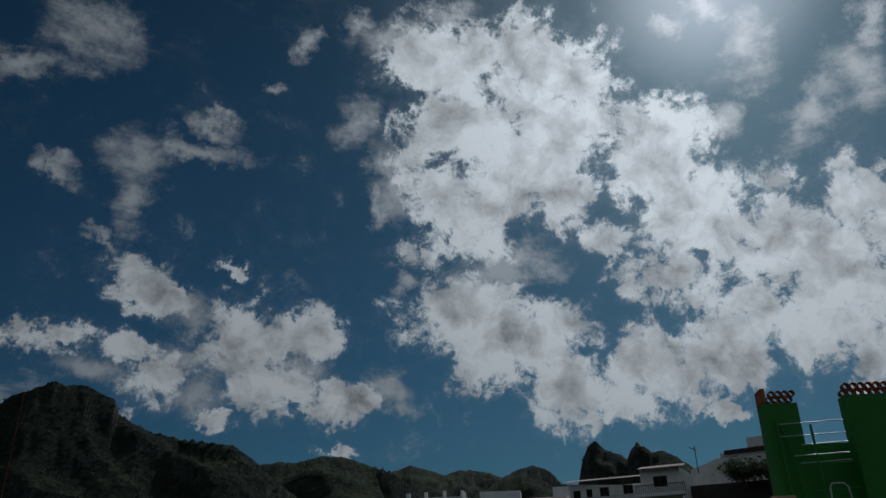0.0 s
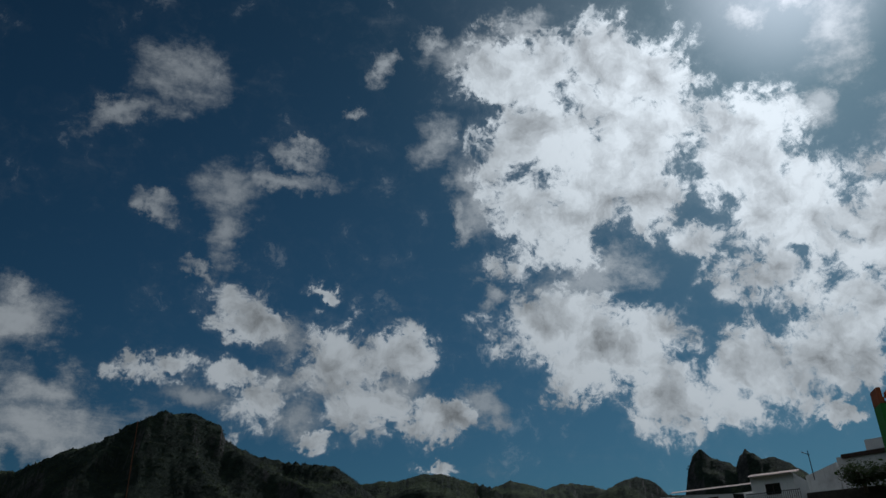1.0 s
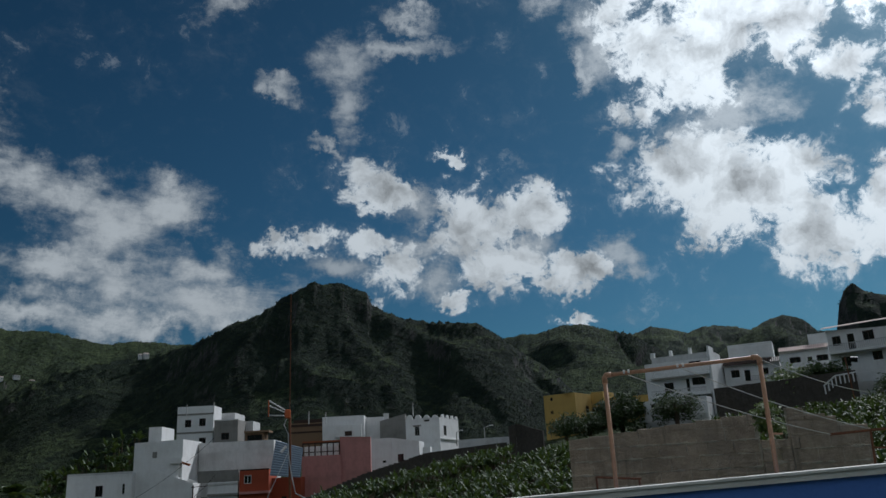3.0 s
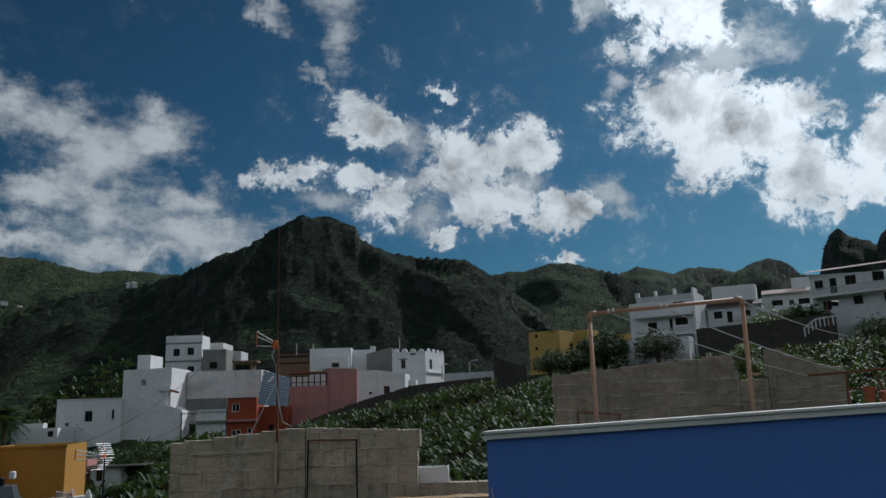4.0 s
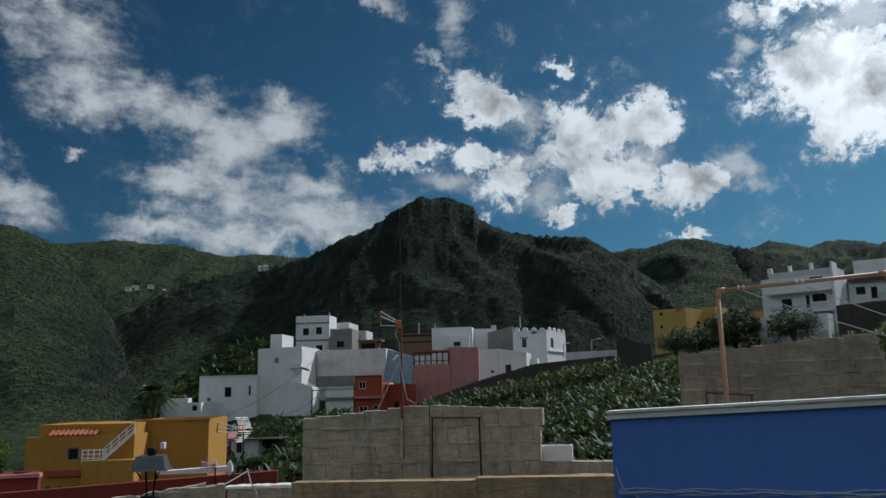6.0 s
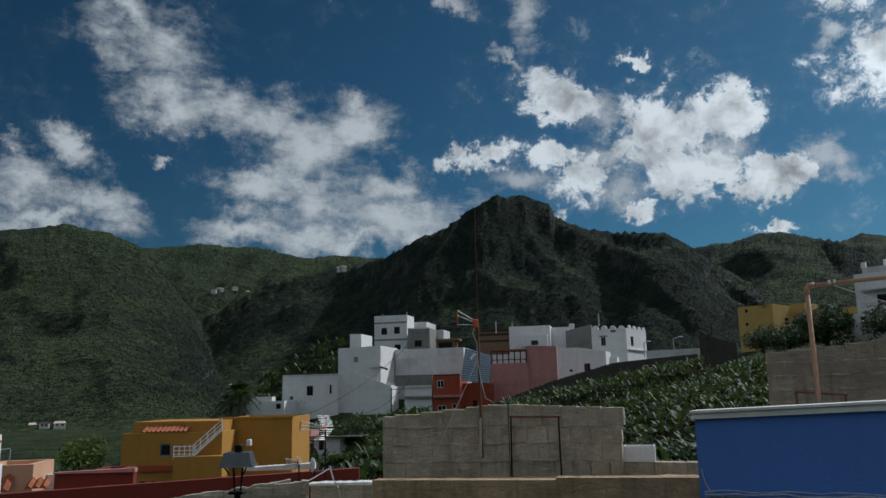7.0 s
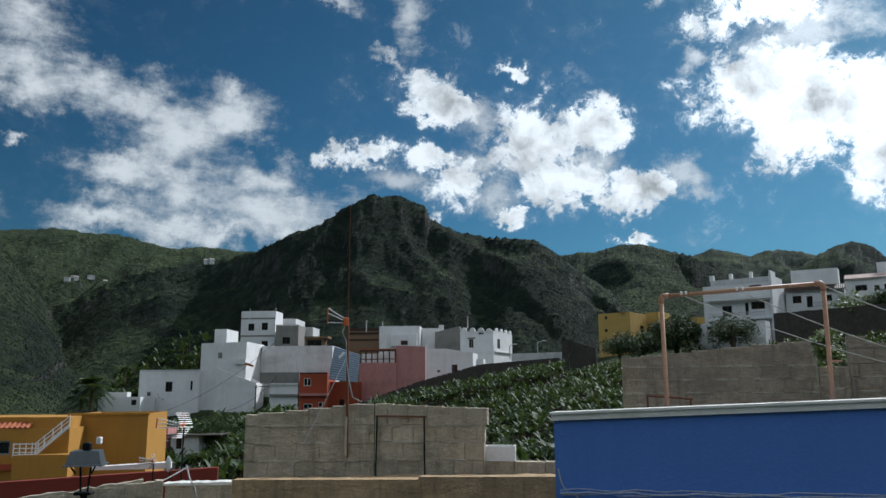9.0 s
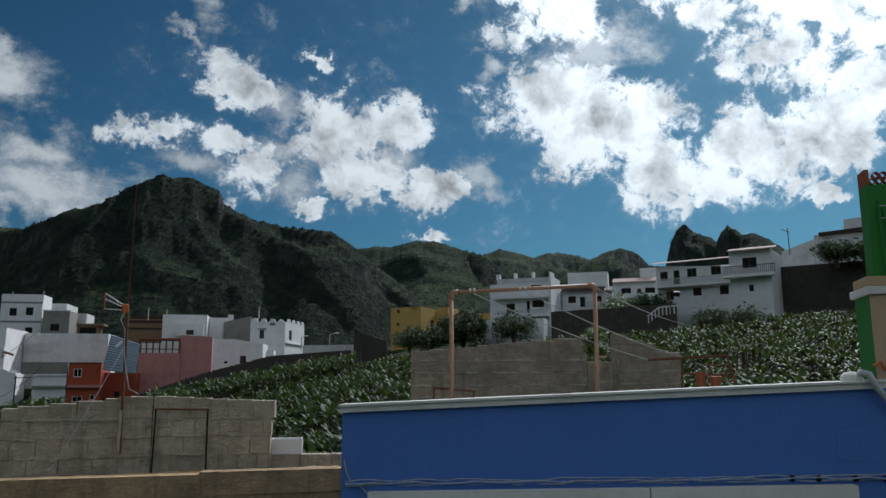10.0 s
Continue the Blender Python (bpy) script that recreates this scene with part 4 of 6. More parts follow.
# the ochre house in the hollow
house("ochre_house", "ochre house with a flat roof beside an outside stair", -23.45, 55.23, 8.0, 5.14, 8.00, 1.32, 6.61, OCHRE,
      front=(), side=(),
      parts=(("coping", -0.06, 5.24, -0.08, 0.25, 5.21, 5.37, OCHRE), ))
house("ochre_house", "ochre house wing with a green shuttered window and tiled lean-to", -28.42, 50.56, 8.0, 6.72, 9.00, 1.50, 5.83, OCHRE,
      front=((2.57, 2.79, 0.74, 0.83), (1.27, 0.91, 0.47, 0.33), (2.05, 0.9, 0.31, 0.33), (2.82, 0.89, 0.31, 0.33)), side=(),
      parts=(("upper_room", 0.3, 3.83, 1.2, 7, 4.15, 5.05, OCHRE), ("upper_room", 3.89, 6.44, 1.0, 7, 2.46, 5.03, OCHRE), ("tiled_roof", 1.16, 4.22, 0.1, 1.15, 4.38, 4.69, TILE), ("terrace_wall", 3.89, 7.08, -1.2, 0, 1.11, 2.82, OCHRE), ("string_course", 1.32, 3.56, -0.25, 0, 1.86, 2.23, ORANGE_RED), ("door", 5.43, 5.95, 0.9, 1.0, 2.64, 3.59, WOOD_DARK), ), frame=CORRUGATED)

# ---- block walls and parapets round the roofs ----
def block_mesh(name, seed, mat):
    """A unit block, front face slightly chamfered and knocked out of true."""
    rng = random.Random(seed)
    bm = bmesh.new()
    rings = []
    for y, inset in ((1.0, 0.0), (0.08, 0.0), (0.0, 0.014)):
        rings.append([bm.verts.new((x + rng.uniform(-0.012, 0.012), y, z + rng.uniform(-0.02, 0.02))) for x, z in ((inset, inset * 1.4), (1 - inset, inset * 1.4), (1 - inset, 1 - inset * 1.4), (inset, 1 - inset * 1.4))])
    for a, b in zip(rings, rings[1:]):
        for k in range(4):
            bm.faces.new((a[k], a[(k + 1) % 4], b[(k + 1) % 4], b[k]))
    bm.faces.new(rings[-1])
    bm.faces.new(rings[0][::-1])
    bmesh.ops.recalc_face_normals(bm, faces=bm.faces)
    me = bpy.data.meshes.new(name)
    bm.to_mesh(me)
    bm.free()
    me.materials.append(mat)
    return me


BLOCKS = [block_mesh("block", s, CONCRETE) for s in range(5)]
BROWN_BLOCKS = [block_mesh("block", s + 60, CONCRETE_BROWN) for s in range(5)]
STONES = [block_mesh("stone", s + 20, STONE) for s in range(5)]


def block_wall(name, label, x, y, facing, length, low, top0, top1, block=(0.4, 0.24), thick=0.2, meshes=BLOCKS, backing=MORTAR, seed=1, ragged=0.0, down=5.0, gap=0.004, piece="block"):
    """A wall of single blocks over a mortar core. low: where the blocks begin; top0, top1: its height at both ends."""
    rng = random.Random(seed)
    ob = tagged(empty(name, pose(x, y, 0, 0, 0, facing)), label, "wall", kind="structure")
    bm = bmesh.new()
    n = 12
    for k in range(n):
        a, b = length * k / n, length * (k + 1) / n
        t = top0 + (top1 - top0) * (k + 0.5) / n
        add_box(bm, a, b, 0.012, thick, low - down, t - 0.02)
    part("core", bm, backing, ob)
    z, row = low, 0
    daub = bmesh.new()  # mortar pressed out of the joints and smeared over the blocks
    while z < max(top0, top1) - 0.04:
        u = -block[0] * (0.5 if row % 2 else 0.0) * rng.uniform(0.8, 1.1)
        h = block[1] * rng.uniform(0.9, 1.1)
        while u < length - 0.03:
            w = block[0] * rng.uniform(0.75, 1.2)
            a, b = max(u, 0), min(u + w, length + (rng.uniform(-ragged, ragged) if ragged else 0))
            t = top0 + (top1 - top0) * (a + b) / 2 / length
            z1 = min(z + h, t)
            if t - z1 < block[1] * 0.45:
                z1 = t
            if b - a > 0.05 and z1 - z > 0.05:
                pc = new(piece, meshes[rng.randrange(len(meshes))])
                pc.parent = ob
                pc.location = (a + gap, rng.uniform(-0.012, 0.008), z + gap)
                pc.scale = (b - a - gap * 2, thick * 0.9, z1 - z - gap * 2)
            u += w
        z += h
        row += 1
        u = rng.uniform(0, 0.3)
        while piece == "block" and u < length - 0.2 and z < min(top0, top1) - 0.05:
            w = min(rng.uniform(0.15, 0.7), length - u - 0.02)
            n = max(3, int(w / 0.05))
            front = [(u + w * k / n, 0.012 + rng.uniform(0.004, 0.035) * math.sin(math.pi * (k + 0.3) / (n + 0.6))) for k in range(n + 1)]
            rim = [daub.verts.new((p, 0.0, z + q * rng.uniform(0.5, 1.0))) for p, q in front] + [daub.verts.new((p, 0.0, z - q * rng.uniform(0.5, 1.3))) for p, q in reversed(front)]
            mid = [daub.verts.new((p, -0.022, z + rng.uniform(-0.006, 0.006))) for p, q in front]
            for k in range(n):
                daub.faces.new((mid[k], mid[k + 1], rim[k + 1], rim[k]))
                daub.faces.new((rim[2 * n + 1 - k], rim[2 * n - k], mid[k + 1], mid[k]))
            u += w + rng.uniform(0.0, 0.35)
    if len(daub.verts):
        part("mortar_smear", daub, backing, ob, smooth=True)
    else:
        daub.free()
    return ob


block_wall("wall_rooftop_left", "grey-brown concrete block wall of a rooftop room", -2.35, 11.26, 4, 1.80, 6.80, 7.69, 7.85, (0.36, 0.25), seed=3)
block_wall("wall_rooftop_corner", "patched concrete block wall with smeared mortar and a ragged end", -0.545, 11.385, -12, 1.56, 6.80, 7.84, 7.77, (0.31, 0.25), seed=5, ragged=0.06)
block_wall("wall_low_curb", "low weathered block curb on the brown terrace", 1.02, 11.3, -9, 2.5, 6.80, 7.03, 7.03, (0.5, 0.2), seed=8)
block_wall("wall_behind_posts", "weathered brown block wall behind the laundry posts", 4.39, 16.42, -17, 3.80, 6.9, 8.66, 8.98, (0.5, 0.27), meshes=BROWN_BLOCKS, seed=11, ragged=0.05)
block_wall("wall_behind_posts_step", "lower step of the weathered block wall", 8.03, 15.30, -17, 0.56, 6.9, 8.44, 8.44, (0.4, 0.27), meshes=BROWN_BLOCKS, seed=12)
block_wall("wall_behind_posts_gable", "sloping end of the weathered block wall", 8.57, 15.13, -17, 1.50, 6.9, 9.09, 8.52, (0.5, 0.27), meshes=BROWN_BLOCKS, seed=13, ragged=0.05)
block_wall("wall_hollow_high", "grey block parapet with a whitewashed coping", -4.23, 13.97, 2, 1.42, 5.6, 6.45, 6.47, (0.4, 0.2), seed=14)
block_wall("wall_hollow_step", "stepped grey block parapet", -4.64, 13.42, 2, 0.66, 5.5, 6.24, 6.26, (0.4, 0.2), seed=15)
block_wall("wall_hollow_low", "low block parapet with crumbling mortar on top", -6.51, 11.60, 20.6, 2.85, 4.9, 6.39, 6.69, (0.4, 0.2), seed=16)
block_wall("wall_hollow_flank", "rough block wall under the brown terrace", -2.86, 11.66, 2, 0.7, 5.2, 6.45, 6.45, (0.4, 0.2), seed=17)


def slab(name, label, x, y, facing, x0, x1, y0, y1, z0, z1, mat, slope=0.0, wobble=0.0, kind="structure", category="wall", cuts=24):
    """A long body whose top may slope or be uneven."""
    rng = random.Random(len(name) * 7 + int(z1 * 100))
    bm = bmesh.new()
    top = []
    for k in range(cuts + 1):
        u = x0 + (x1 - x0) * k / cuts
        t = z1 + slope * u + rng.uniform(-wobble, wobble)
        top.append([bm.verts.new(p) for p in ((u, y0 + rng.uniform(-wobble, wobble), z0), (u, y0 + rng.uniform(-wobble, wobble), t), (u, y1, t + rng.uniform(-wobble, wobble)), (u, y1, z0))])
    for a, b in zip(top, top[1:]):
        for k in range(4):
            bm.faces.new((a[k], b[k], b[(k + 1) % 4], a[(k + 1) % 4]))
    bm.faces.new(top[0])
    bm.faces.new(top[-1][::-1])
    bmesh.ops.recalc_face_normals(bm, faces=bm.faces)
    ob = link(name, bm, mat)
    ob.matrix_world = pose(x, y, 0, 0, 0, facing)
    return tagged(ob, label, category, kind=kind)


slab("wall_terrace", "brown rough-rendered terrace wall with patched cracks", -2.29, 10.35, -4, 0, 4.14, 0.04, 0.9, 0.0, 6.84, RENDER, 0.013, 0.012)
terrace_cap = block_wall("wall_terrace_coping", "crumbling brown coping course of the terrace wall", -2.29, 10.33, -4, 4.16, 6.66, 6.90, 6.96, (2.3, 0.26), 0.26, [block_mesh("coping_block", s + 40, RENDER) for s in range(4)], RENDER, 21, 0.03, 0.2, 0.003, "coping_block")
slab("coping_hollow", "whitewashed coping on the block parapet", *(-4.23, 13.97), 2, -0.03, 1.45, -0.05, 0.3, 6.45, 6.49, TRIM, 0.01, 0.006)
slab("ramp_white", "small sloping whitewashed roof slab", *(-3.20, 12.39), -8, 0, 0.62, 0, 0.9, 6.1, 6.22, TRIM, 0.36, 0.004)
slab("mortar_edge", "crumbling white mortar along the parapet", *(-6.51, 11.60), 20.6, 0.3, 2.56, 0.03, 0.16, 6.34, 6.42, MORTAR, 0.1074, 0.012)
slab("wall_red", "dark red painted roof parapet", *(-16.69, 19.94), 10, 0, 11.6, 0, 0.3, 0, 5.50, DARK_RED, 0.045, 0.004)
slab("coping_red", "white coping on the dark red parapet", *(-8.96, 22.80), 10, 0, 2.1, -0.05, 0.35, 5.9, 5.99, TRIM, 0.04, 0.004)
slab("wall_red_rear", "dark red parapet with a pale coping farther back", *(-16.44, 25.09), 10, 0, 2.6, 0, 0.3, 0, 5.66, DARK_RED, 0.03, 0.003)
slab("coping_red_rear", "pale coping on the rear red parapet", *(-16.42, 24.99), 10, 0, 2.7, -0.05, 0.2, 5.66, 5.71, PINK, 0.03, 0.003)
house("roof_shed", "dark red rooftop water shed", *(-17.48, 29.16), 10, 1.15, 1.4, 4.6, 5.42, DARK_RED, lid=DARK_RED)

# ---- the blue house ----
blue = tagged(empty("blue_house", pose(1.40, 7.88, 0, 0, 0, -19)), "ultramarine painted house wall with a cream coping", "house")


def prism(x0, x1, y0, y1, lo0, lo1, hi0, hi1):
    bm = bmesh.new()
    vs = [bm.verts.new(p) for p in ((x0, y0, lo0), (x1, y0, lo1), (x1, y1, lo1), (x0, y1, lo0), (x0, y0, hi0), (x1, y0, hi1), (x1, y1, hi1), (x0, y1, hi0))]
    for q in ((3, 2, 1, 0), (4, 5, 6, 7), (0, 1, 5, 4), (1, 2, 6, 5), (2, 3, 7, 6), (3, 0, 4, 7)):
        bm.faces.new([vs[k] for k in q])
    return bm


part("wall", prism(0, 8.0, 0, 0.3, 0, 0, 7.705, 8.06), BLUE, blue)
part("roof", prism(0.02, 8.0, 0.3, 4.2, 6.9, 6.9, 7.0, 7.0), GREY_WALL, blue)
part("coping", prism(-0.02, 5.35, -0.05, 0.36, 7.709, 7.935, 7.762, 7.99), TRIM, blue, "cream painted coping")
part("coping", prism(-0.03, 5.35, -0.075, 0.38, 7.766, 7.994, 7.79, 8.018), TRIM, blue, "cream painted coping lip")
part("lintel", prism(0.28, 2.98, -0.14, -0.002, 6.62, 6.62, 6.955, 6.995), TRIM, blue, "cream window lintel")
part("lintel", prism(3.0, 4.95, -0.14, -0.002, 6.62, 6.62, 6.996, 7.026), TRIM, blue, "cream window lintel")
cover = bmesh.new()
add_box(cover, 4.84, 5.10, -0.012, -0.001, 7.24, 7.52, 0.004)
add_box(cover, 4.82, 5.12, -0.006, -0.0005, 7.22, 7.54)
part("box_cover", cover, BLUE, blue, "flush meter cover painted over in blue")
rng = random.Random(4)
for k in range(5):
    pts = [(0.05 + 5.6 * i / 40, -0.03 - 0.012 * (k % 3) - rng.uniform(0, 0.012), 7.015 + 0.0165 * k * 0.6 + 0.012 * i / 40 * 5 + rng.uniform(-0.012, 0.012)) for i in range(41)]
    part("cable", tube(pts, 0.008 if k < 3 else 0.006, 5), BLUE if k % 2 else BLUE_CABLE, blue, "paint-spattered cable strung along the wall")
for u in (4.35, 4.6, 4.95, 5.25):
    part("clip", box(u, u + 0.05, -0.06, 0, 7.05, 7.11, 0.01), IRON, blue)
part("cable", tube([(0.03, -0.02, 7.25), (0.06, -0.03, 7.12), (0.1, -0.03, 7.05), (0.2, -0.03, 7.0), (0.3, -0.04, 6.9), (0.34, -0.04, 6.6)], 0.008, 5), GREY_CABLE, blue)
part("conduit", tube([(5.14, 0.02, 8.09), (5.17, -0.09, 8.07), (5.22, -0.11, 7.95), (5.3, -0.1, 7.85), (5.42, -0.1, 7.72), (5.6, -0.1, 7.5), (5.8, -0.1, 7.1)], 0.035, 8), GREY_CABLE, blue, "bent grey conduit over the coping", True)
knob = bmesh.new()
bmesh.ops.create_uvsphere(knob, u_segments=10, v_segments=6, radius=0.1, matrix=Matrix.Translation((5.08, 0.08, 8.03)) @ Matrix.Diagonal((1.1, 1, 0.7, 1)))
part("mortar_lump", knob, TRIM, blue)

# ---- laundry posts on the blue house ----
posts = tagged(empty("clothes_airer", pose(2.77, 8.56, 0, 0, 0, -19)), "clothes airer of peach plastic pipe with two posts", "clothes airer")
part("post", rod((0.0, 0, 6.95), (0, 0, 9.02), 0.024, 10), PIPE, posts, smooth=True)
part("post", rod((1.64, 0, 6.95), (1.66, 0, 9.09), 0.024, 10), PIPE, posts, smooth=True)
part("crossbar", rod((0.03, 0, 9.035), (1.63, 0, 9.105), 0.022, 10), PIPE, posts, smooth=True)
part("elbow", tube([(0, 0, 8.95), (0, 0, 9.01), (0.02, 0, 9.035), (0.08, 0, 9.038)], 0.031, 10), PIPE, posts, smooth=True)
part("elbow", tube([(1.66, 0, 9.02), (1.66, 0, 9.08), (1.64, 0, 9.105), (1.58, 0, 9.103)], 0.031, 10), PIPE, posts, smooth=True)
part("stub", rod((1.66, 0, 8.29), (1.77, 0, 8.285), 0.012, 6), PIPE, posts)
for u in (0.22, 0.27, 0.80, 0.86):
    part("clip", rod((u - 0.012, 0, 9.043 + u * 0.042), (u + 0.012, 0, 9.044 + u * 0.042), 0.027, 10), TRIM, posts)
low_rail = tagged(empty("low_rail"), "low rusty rail on the blue house roof", "rail")
part("bar", rod((2.75, 9.20, 7.94), (3.16, 8.85, 7.90), 0.014, 6), RUST, low_rail)
part("leg", rod((2.75, 9.20, 7.94), (2.75, 9.20, 7.58), 0.012, 6), RUST, low_rail)
part("leg", rod((3.14, 8.86, 7.90), (3.14, 8.86, 7.59), 0.012, 6), RUST, low_rail)
for a, b, d in (((3.02, 8.48, 9.02), (6.67, 10.69, 8.34), 0.05), ((3.55, 8.27, 9.05), (7.09, 10.42, 8.38), 0.06), ((4.37, 8.10, 9.10), (7.95, 11.52, 8.97), 0.05)):
    tagged(link("laundry_line", tube(sag(a, b, d), 0.006, 5), ROPE), "slack white laundry line tied to the pipe frame", "laundry line", "laundry lines")
rack = tagged(empty("rusty_rack"), "rusty orange tubular rack leaning on the roof", "rack")
part("bar", rod((6.66, 10.70, 8.34), (7.64, 10.02, 8.39), 0.02, 6), RUST, rack)
part("leg", rod((7.09, 10.42, 8.36), (7.06, 10.44, 7.63), 0.018, 6), RUST, rack)
part("rail", rod((7.06, 10.43, 8.13), (7.69, 9.98, 8.07), 0.014, 6), RUST, rack)
part("frame_side", rod((7.34, 10.12, 8.30), (7.32, 9.89, 7.80), 0.018, 6), RUST, rack)
part("frame_side", rod((7.56, 9.96, 8.37), (7.54, 9.72, 7.81), 0.018, 6), RUST, rack)
for a, b in (((7.35, 10.11, 8.24), (7.59, 9.93, 8.26)), ((7.36, 10.04, 8.11), (7.59, 9.87, 8.13)), ((7.35, 9.98, 8.00), (7.57, 9.82, 8.02))):
    part("rung", rod(a, b, 0.01, 5), RUST, rack)
pot = bmesh.new()
add_rod(pot, (7.06, 9.95, 7.94), (7.07, 9.94, 8.15), 0.06, 10, 0.08)
tagged(link("plant_pot", pot, TILE), "terracotta plant pot on the roof edge", "plant pot", "pots")
pot = bmesh.new()
add_rod(pot, (7.23, 9.83, 7.94), (7.23, 9.82, 8.08), 0.07, 10, 0.09)
tagged(link("plant_pot", pot, TILE), "wide terracotta plant pot on the roof edge", "plant pot", "pots")

# ---- the green house ----
green = tagged(empty("green_house", pose(6.83, 6.75, 0, 0, 0, -30)), "bright green house corner with terracotta pipe copings", "house")
part("pillar", box(0.14, 0.95, 0.03, 0.55, 0, 8.93), GREEN, green)
part("panel", box(0.145, 0.95, 0.0, 0.028, 0, 8.925), SAND, green, "sand-coloured rendered panel")
part("ledge", box(0.10, 0.95, -0.05, 0.6, 8.934, 9.02, 0.008), TRIM, green, "cream ledge")
part("ledge_block", box(0.12, 0.36, -0.03, 0.5, 9.024, 9.13, 0.006), SAND, green, "sand-coloured block on the ledge")
part("pier", box(0.235, 0.62, 0.1, 0.36, 9.024, 10.18), GREEN, green)
part("low_wall", box(0.62, 1.12, 0.2, 0.36, 9.024, 9.72), GREEN, green)
part("pier", box(1.12, 2.8, 0.0, 0.2, 7.0, 10.22), GREEN, green)
def pipe_coping(x0, x1, z, n):
    for row in range(2):
        for k in range(n):
            u = x0 + (x1 - x0) * (k + 0.5 + 0.5 * row) / (n + 0.5)
            bm = bmesh.new()
            r = (x1 - x0) / (n + 0.5) / 2 * 1.02
            for a in range(12):
                for ra, rb, ya, yb in ((1, 1, 0, 1), (0.72, 0.72, 1, 0), (1, 0.72, 0, 0)):
                    a0, a1 = 2 * math.pi * a / 12, 2 * math.pi * (a + 1) / 12
                    if (ra, rb) == (1, 0.72):
                        q = ((1, a0), (1, a1), (0.72, a1), (0.72, a0))
                        vs = [bm.verts.new((u + r * s * math.cos(g), 0.0, z + r + row * r * 1.75 + r * s * math.sin(g))) for s, g in q]
                    else:
                        vs = [bm.verts.new((u + r * ra * math.cos(g), y * 0.07, z + r + row * r * 1.75 + r * ra * math.sin(g))) for g, y in ((a0, ya), (a1, ya), (a1, yb), (a0, yb))]
                    bm.faces.new(vs)
            bmesh.ops.remove_doubles(bm, verts=bm.verts, dist=0.0005)
            pp = part("clay_pipe", bm, TILE, green)
            pp.location = (0, 0.1, 0)
pipe_coping(0.28, 0.62, 10.185, 4)
pipe_coping(1.12, 2.8, 10.225, 19)
part("end_block", box(0.235, 0.28, 0.1, 0.36, 10.184, 10.36), TILE, green)
for pts in (((0.34, 0.06, 10.0), (0.36, 0.06, 9.03)), ((0.34, 0.06, 10.0), (0.46, 0.06, 9.6), (0.5, 0.06, 9.03)), ((0.68, 0.0, 9.9), (0.7, 0.0, 9.03)), ((1.12, -0.04, 9.98), (1.12, -0.04, 9.03))):
    part("bracket", tube(pts, 0.014, 6), GREEN, green, "green painted steel bracket")
for z, a, b in ((9.94, 0.34, 1.05), (9.80, 0.34, 1.05), (9.70, 0.56, 1.05), (9.58, 0.45, 1.05), (9.50, 0.5, 1.05)):
    part("wire", rod((a, 0.03, z - 0.02), (b, 0.0, z), 0.006, 5), ALU, green, "shiny drying wire")
for z in (9.45, 9.17):
    part("rail", rod((0.62, 0.0, z), (1.06, -0.02, z + 0.02), 0.012, 6), GREEN, green)
part("hoop", tube([(0.72, -0.05, 9.02), (0.73, -0.05, 9.2), (0.76, -0.05, 9.24), (0.88, -0.05, 9.24), (0.92, -0.05, 9.2), (0.94, -0.05, 9.02)], 0.01, 6), ALU, green)
part("red_valve", tube([(0.1, -0.06, 8.16), (0.16, -0.09, 8.2), (0.2, -0.07, 8.12), (0.24, -0.06, 8.16)], 0.02, 6), ORANGE_PLASTIC, green)

# ---- aerials, mast and lantern ----
mast = tagged(empty("aerial_mast", pose(-2.35, 11.26, 0, 0, 0, 4)), "rusty aerial mast on the block wall with a television aerial", "aerial")
part("pole", rod((1.42, -0.05, 7.1), (1.41, -0.05, 9.02), 0.018, 8), RUST, mast)
part("rod", rod((1.41, -0.05, 9.02), (1.42, -0.05, 10.74), 0.007, 6), RUST, mast)
part("sleeve", rod((1.40, -0.06, 7.1), (1.405, -0.06, 7.66), 0.022, 8), CONCRETE, mast)
for za, zb in ((9.19, 9.05), (9.12, 9.02), (8.99, 8.98)):
    part("boom", rod((1.12, -0.08, za), (1.36, -0.04, zb), 0.008, 5), ALU, mast)
    for k in range(6):
        u = 1.13 + 0.036 * k
        z = za + (zb - za) * k / 6
        part("element", rod((u, -0.14, z - 0.012), (u + 0.01, 0.02, z + 0.012), 0.005, 4), ALU, mast)
part("element", rod((1.12, -0.08, 9.2), (1.12, -0.08, 8.97), 0.009, 5), ORANGE_PLASTIC, mast)
part("junction", box(1.34, 1.42, -0.1, -0.02, 8.94, 9.06, 0.01), ORANGE_PLASTIC, mast)
part("coax", tube([(1.37, -0.06, 8.95), (1.33, -0.07, 8.85), (1.39, -0.07, 8.72), (1.40, -0.075, 8.4), (1.44, -0.08, 8.15), (1.49, -0.08, 7.93), (1.62, -0.02, 7.86)], 0.009, 5), GREY_CABLE, mast)
part("guy_wire", tube(sag((1.40, -0.06, 8.5), (0.64, -0.55, 6.93), 0.03), 0.0055, 5), GREY_CABLE, mast)
part("dish", rod((1.29, -0.08, 8.48), (1.36, -0.05, 8.56), 0.02, 6), WHITE_PLASTIC, mast)

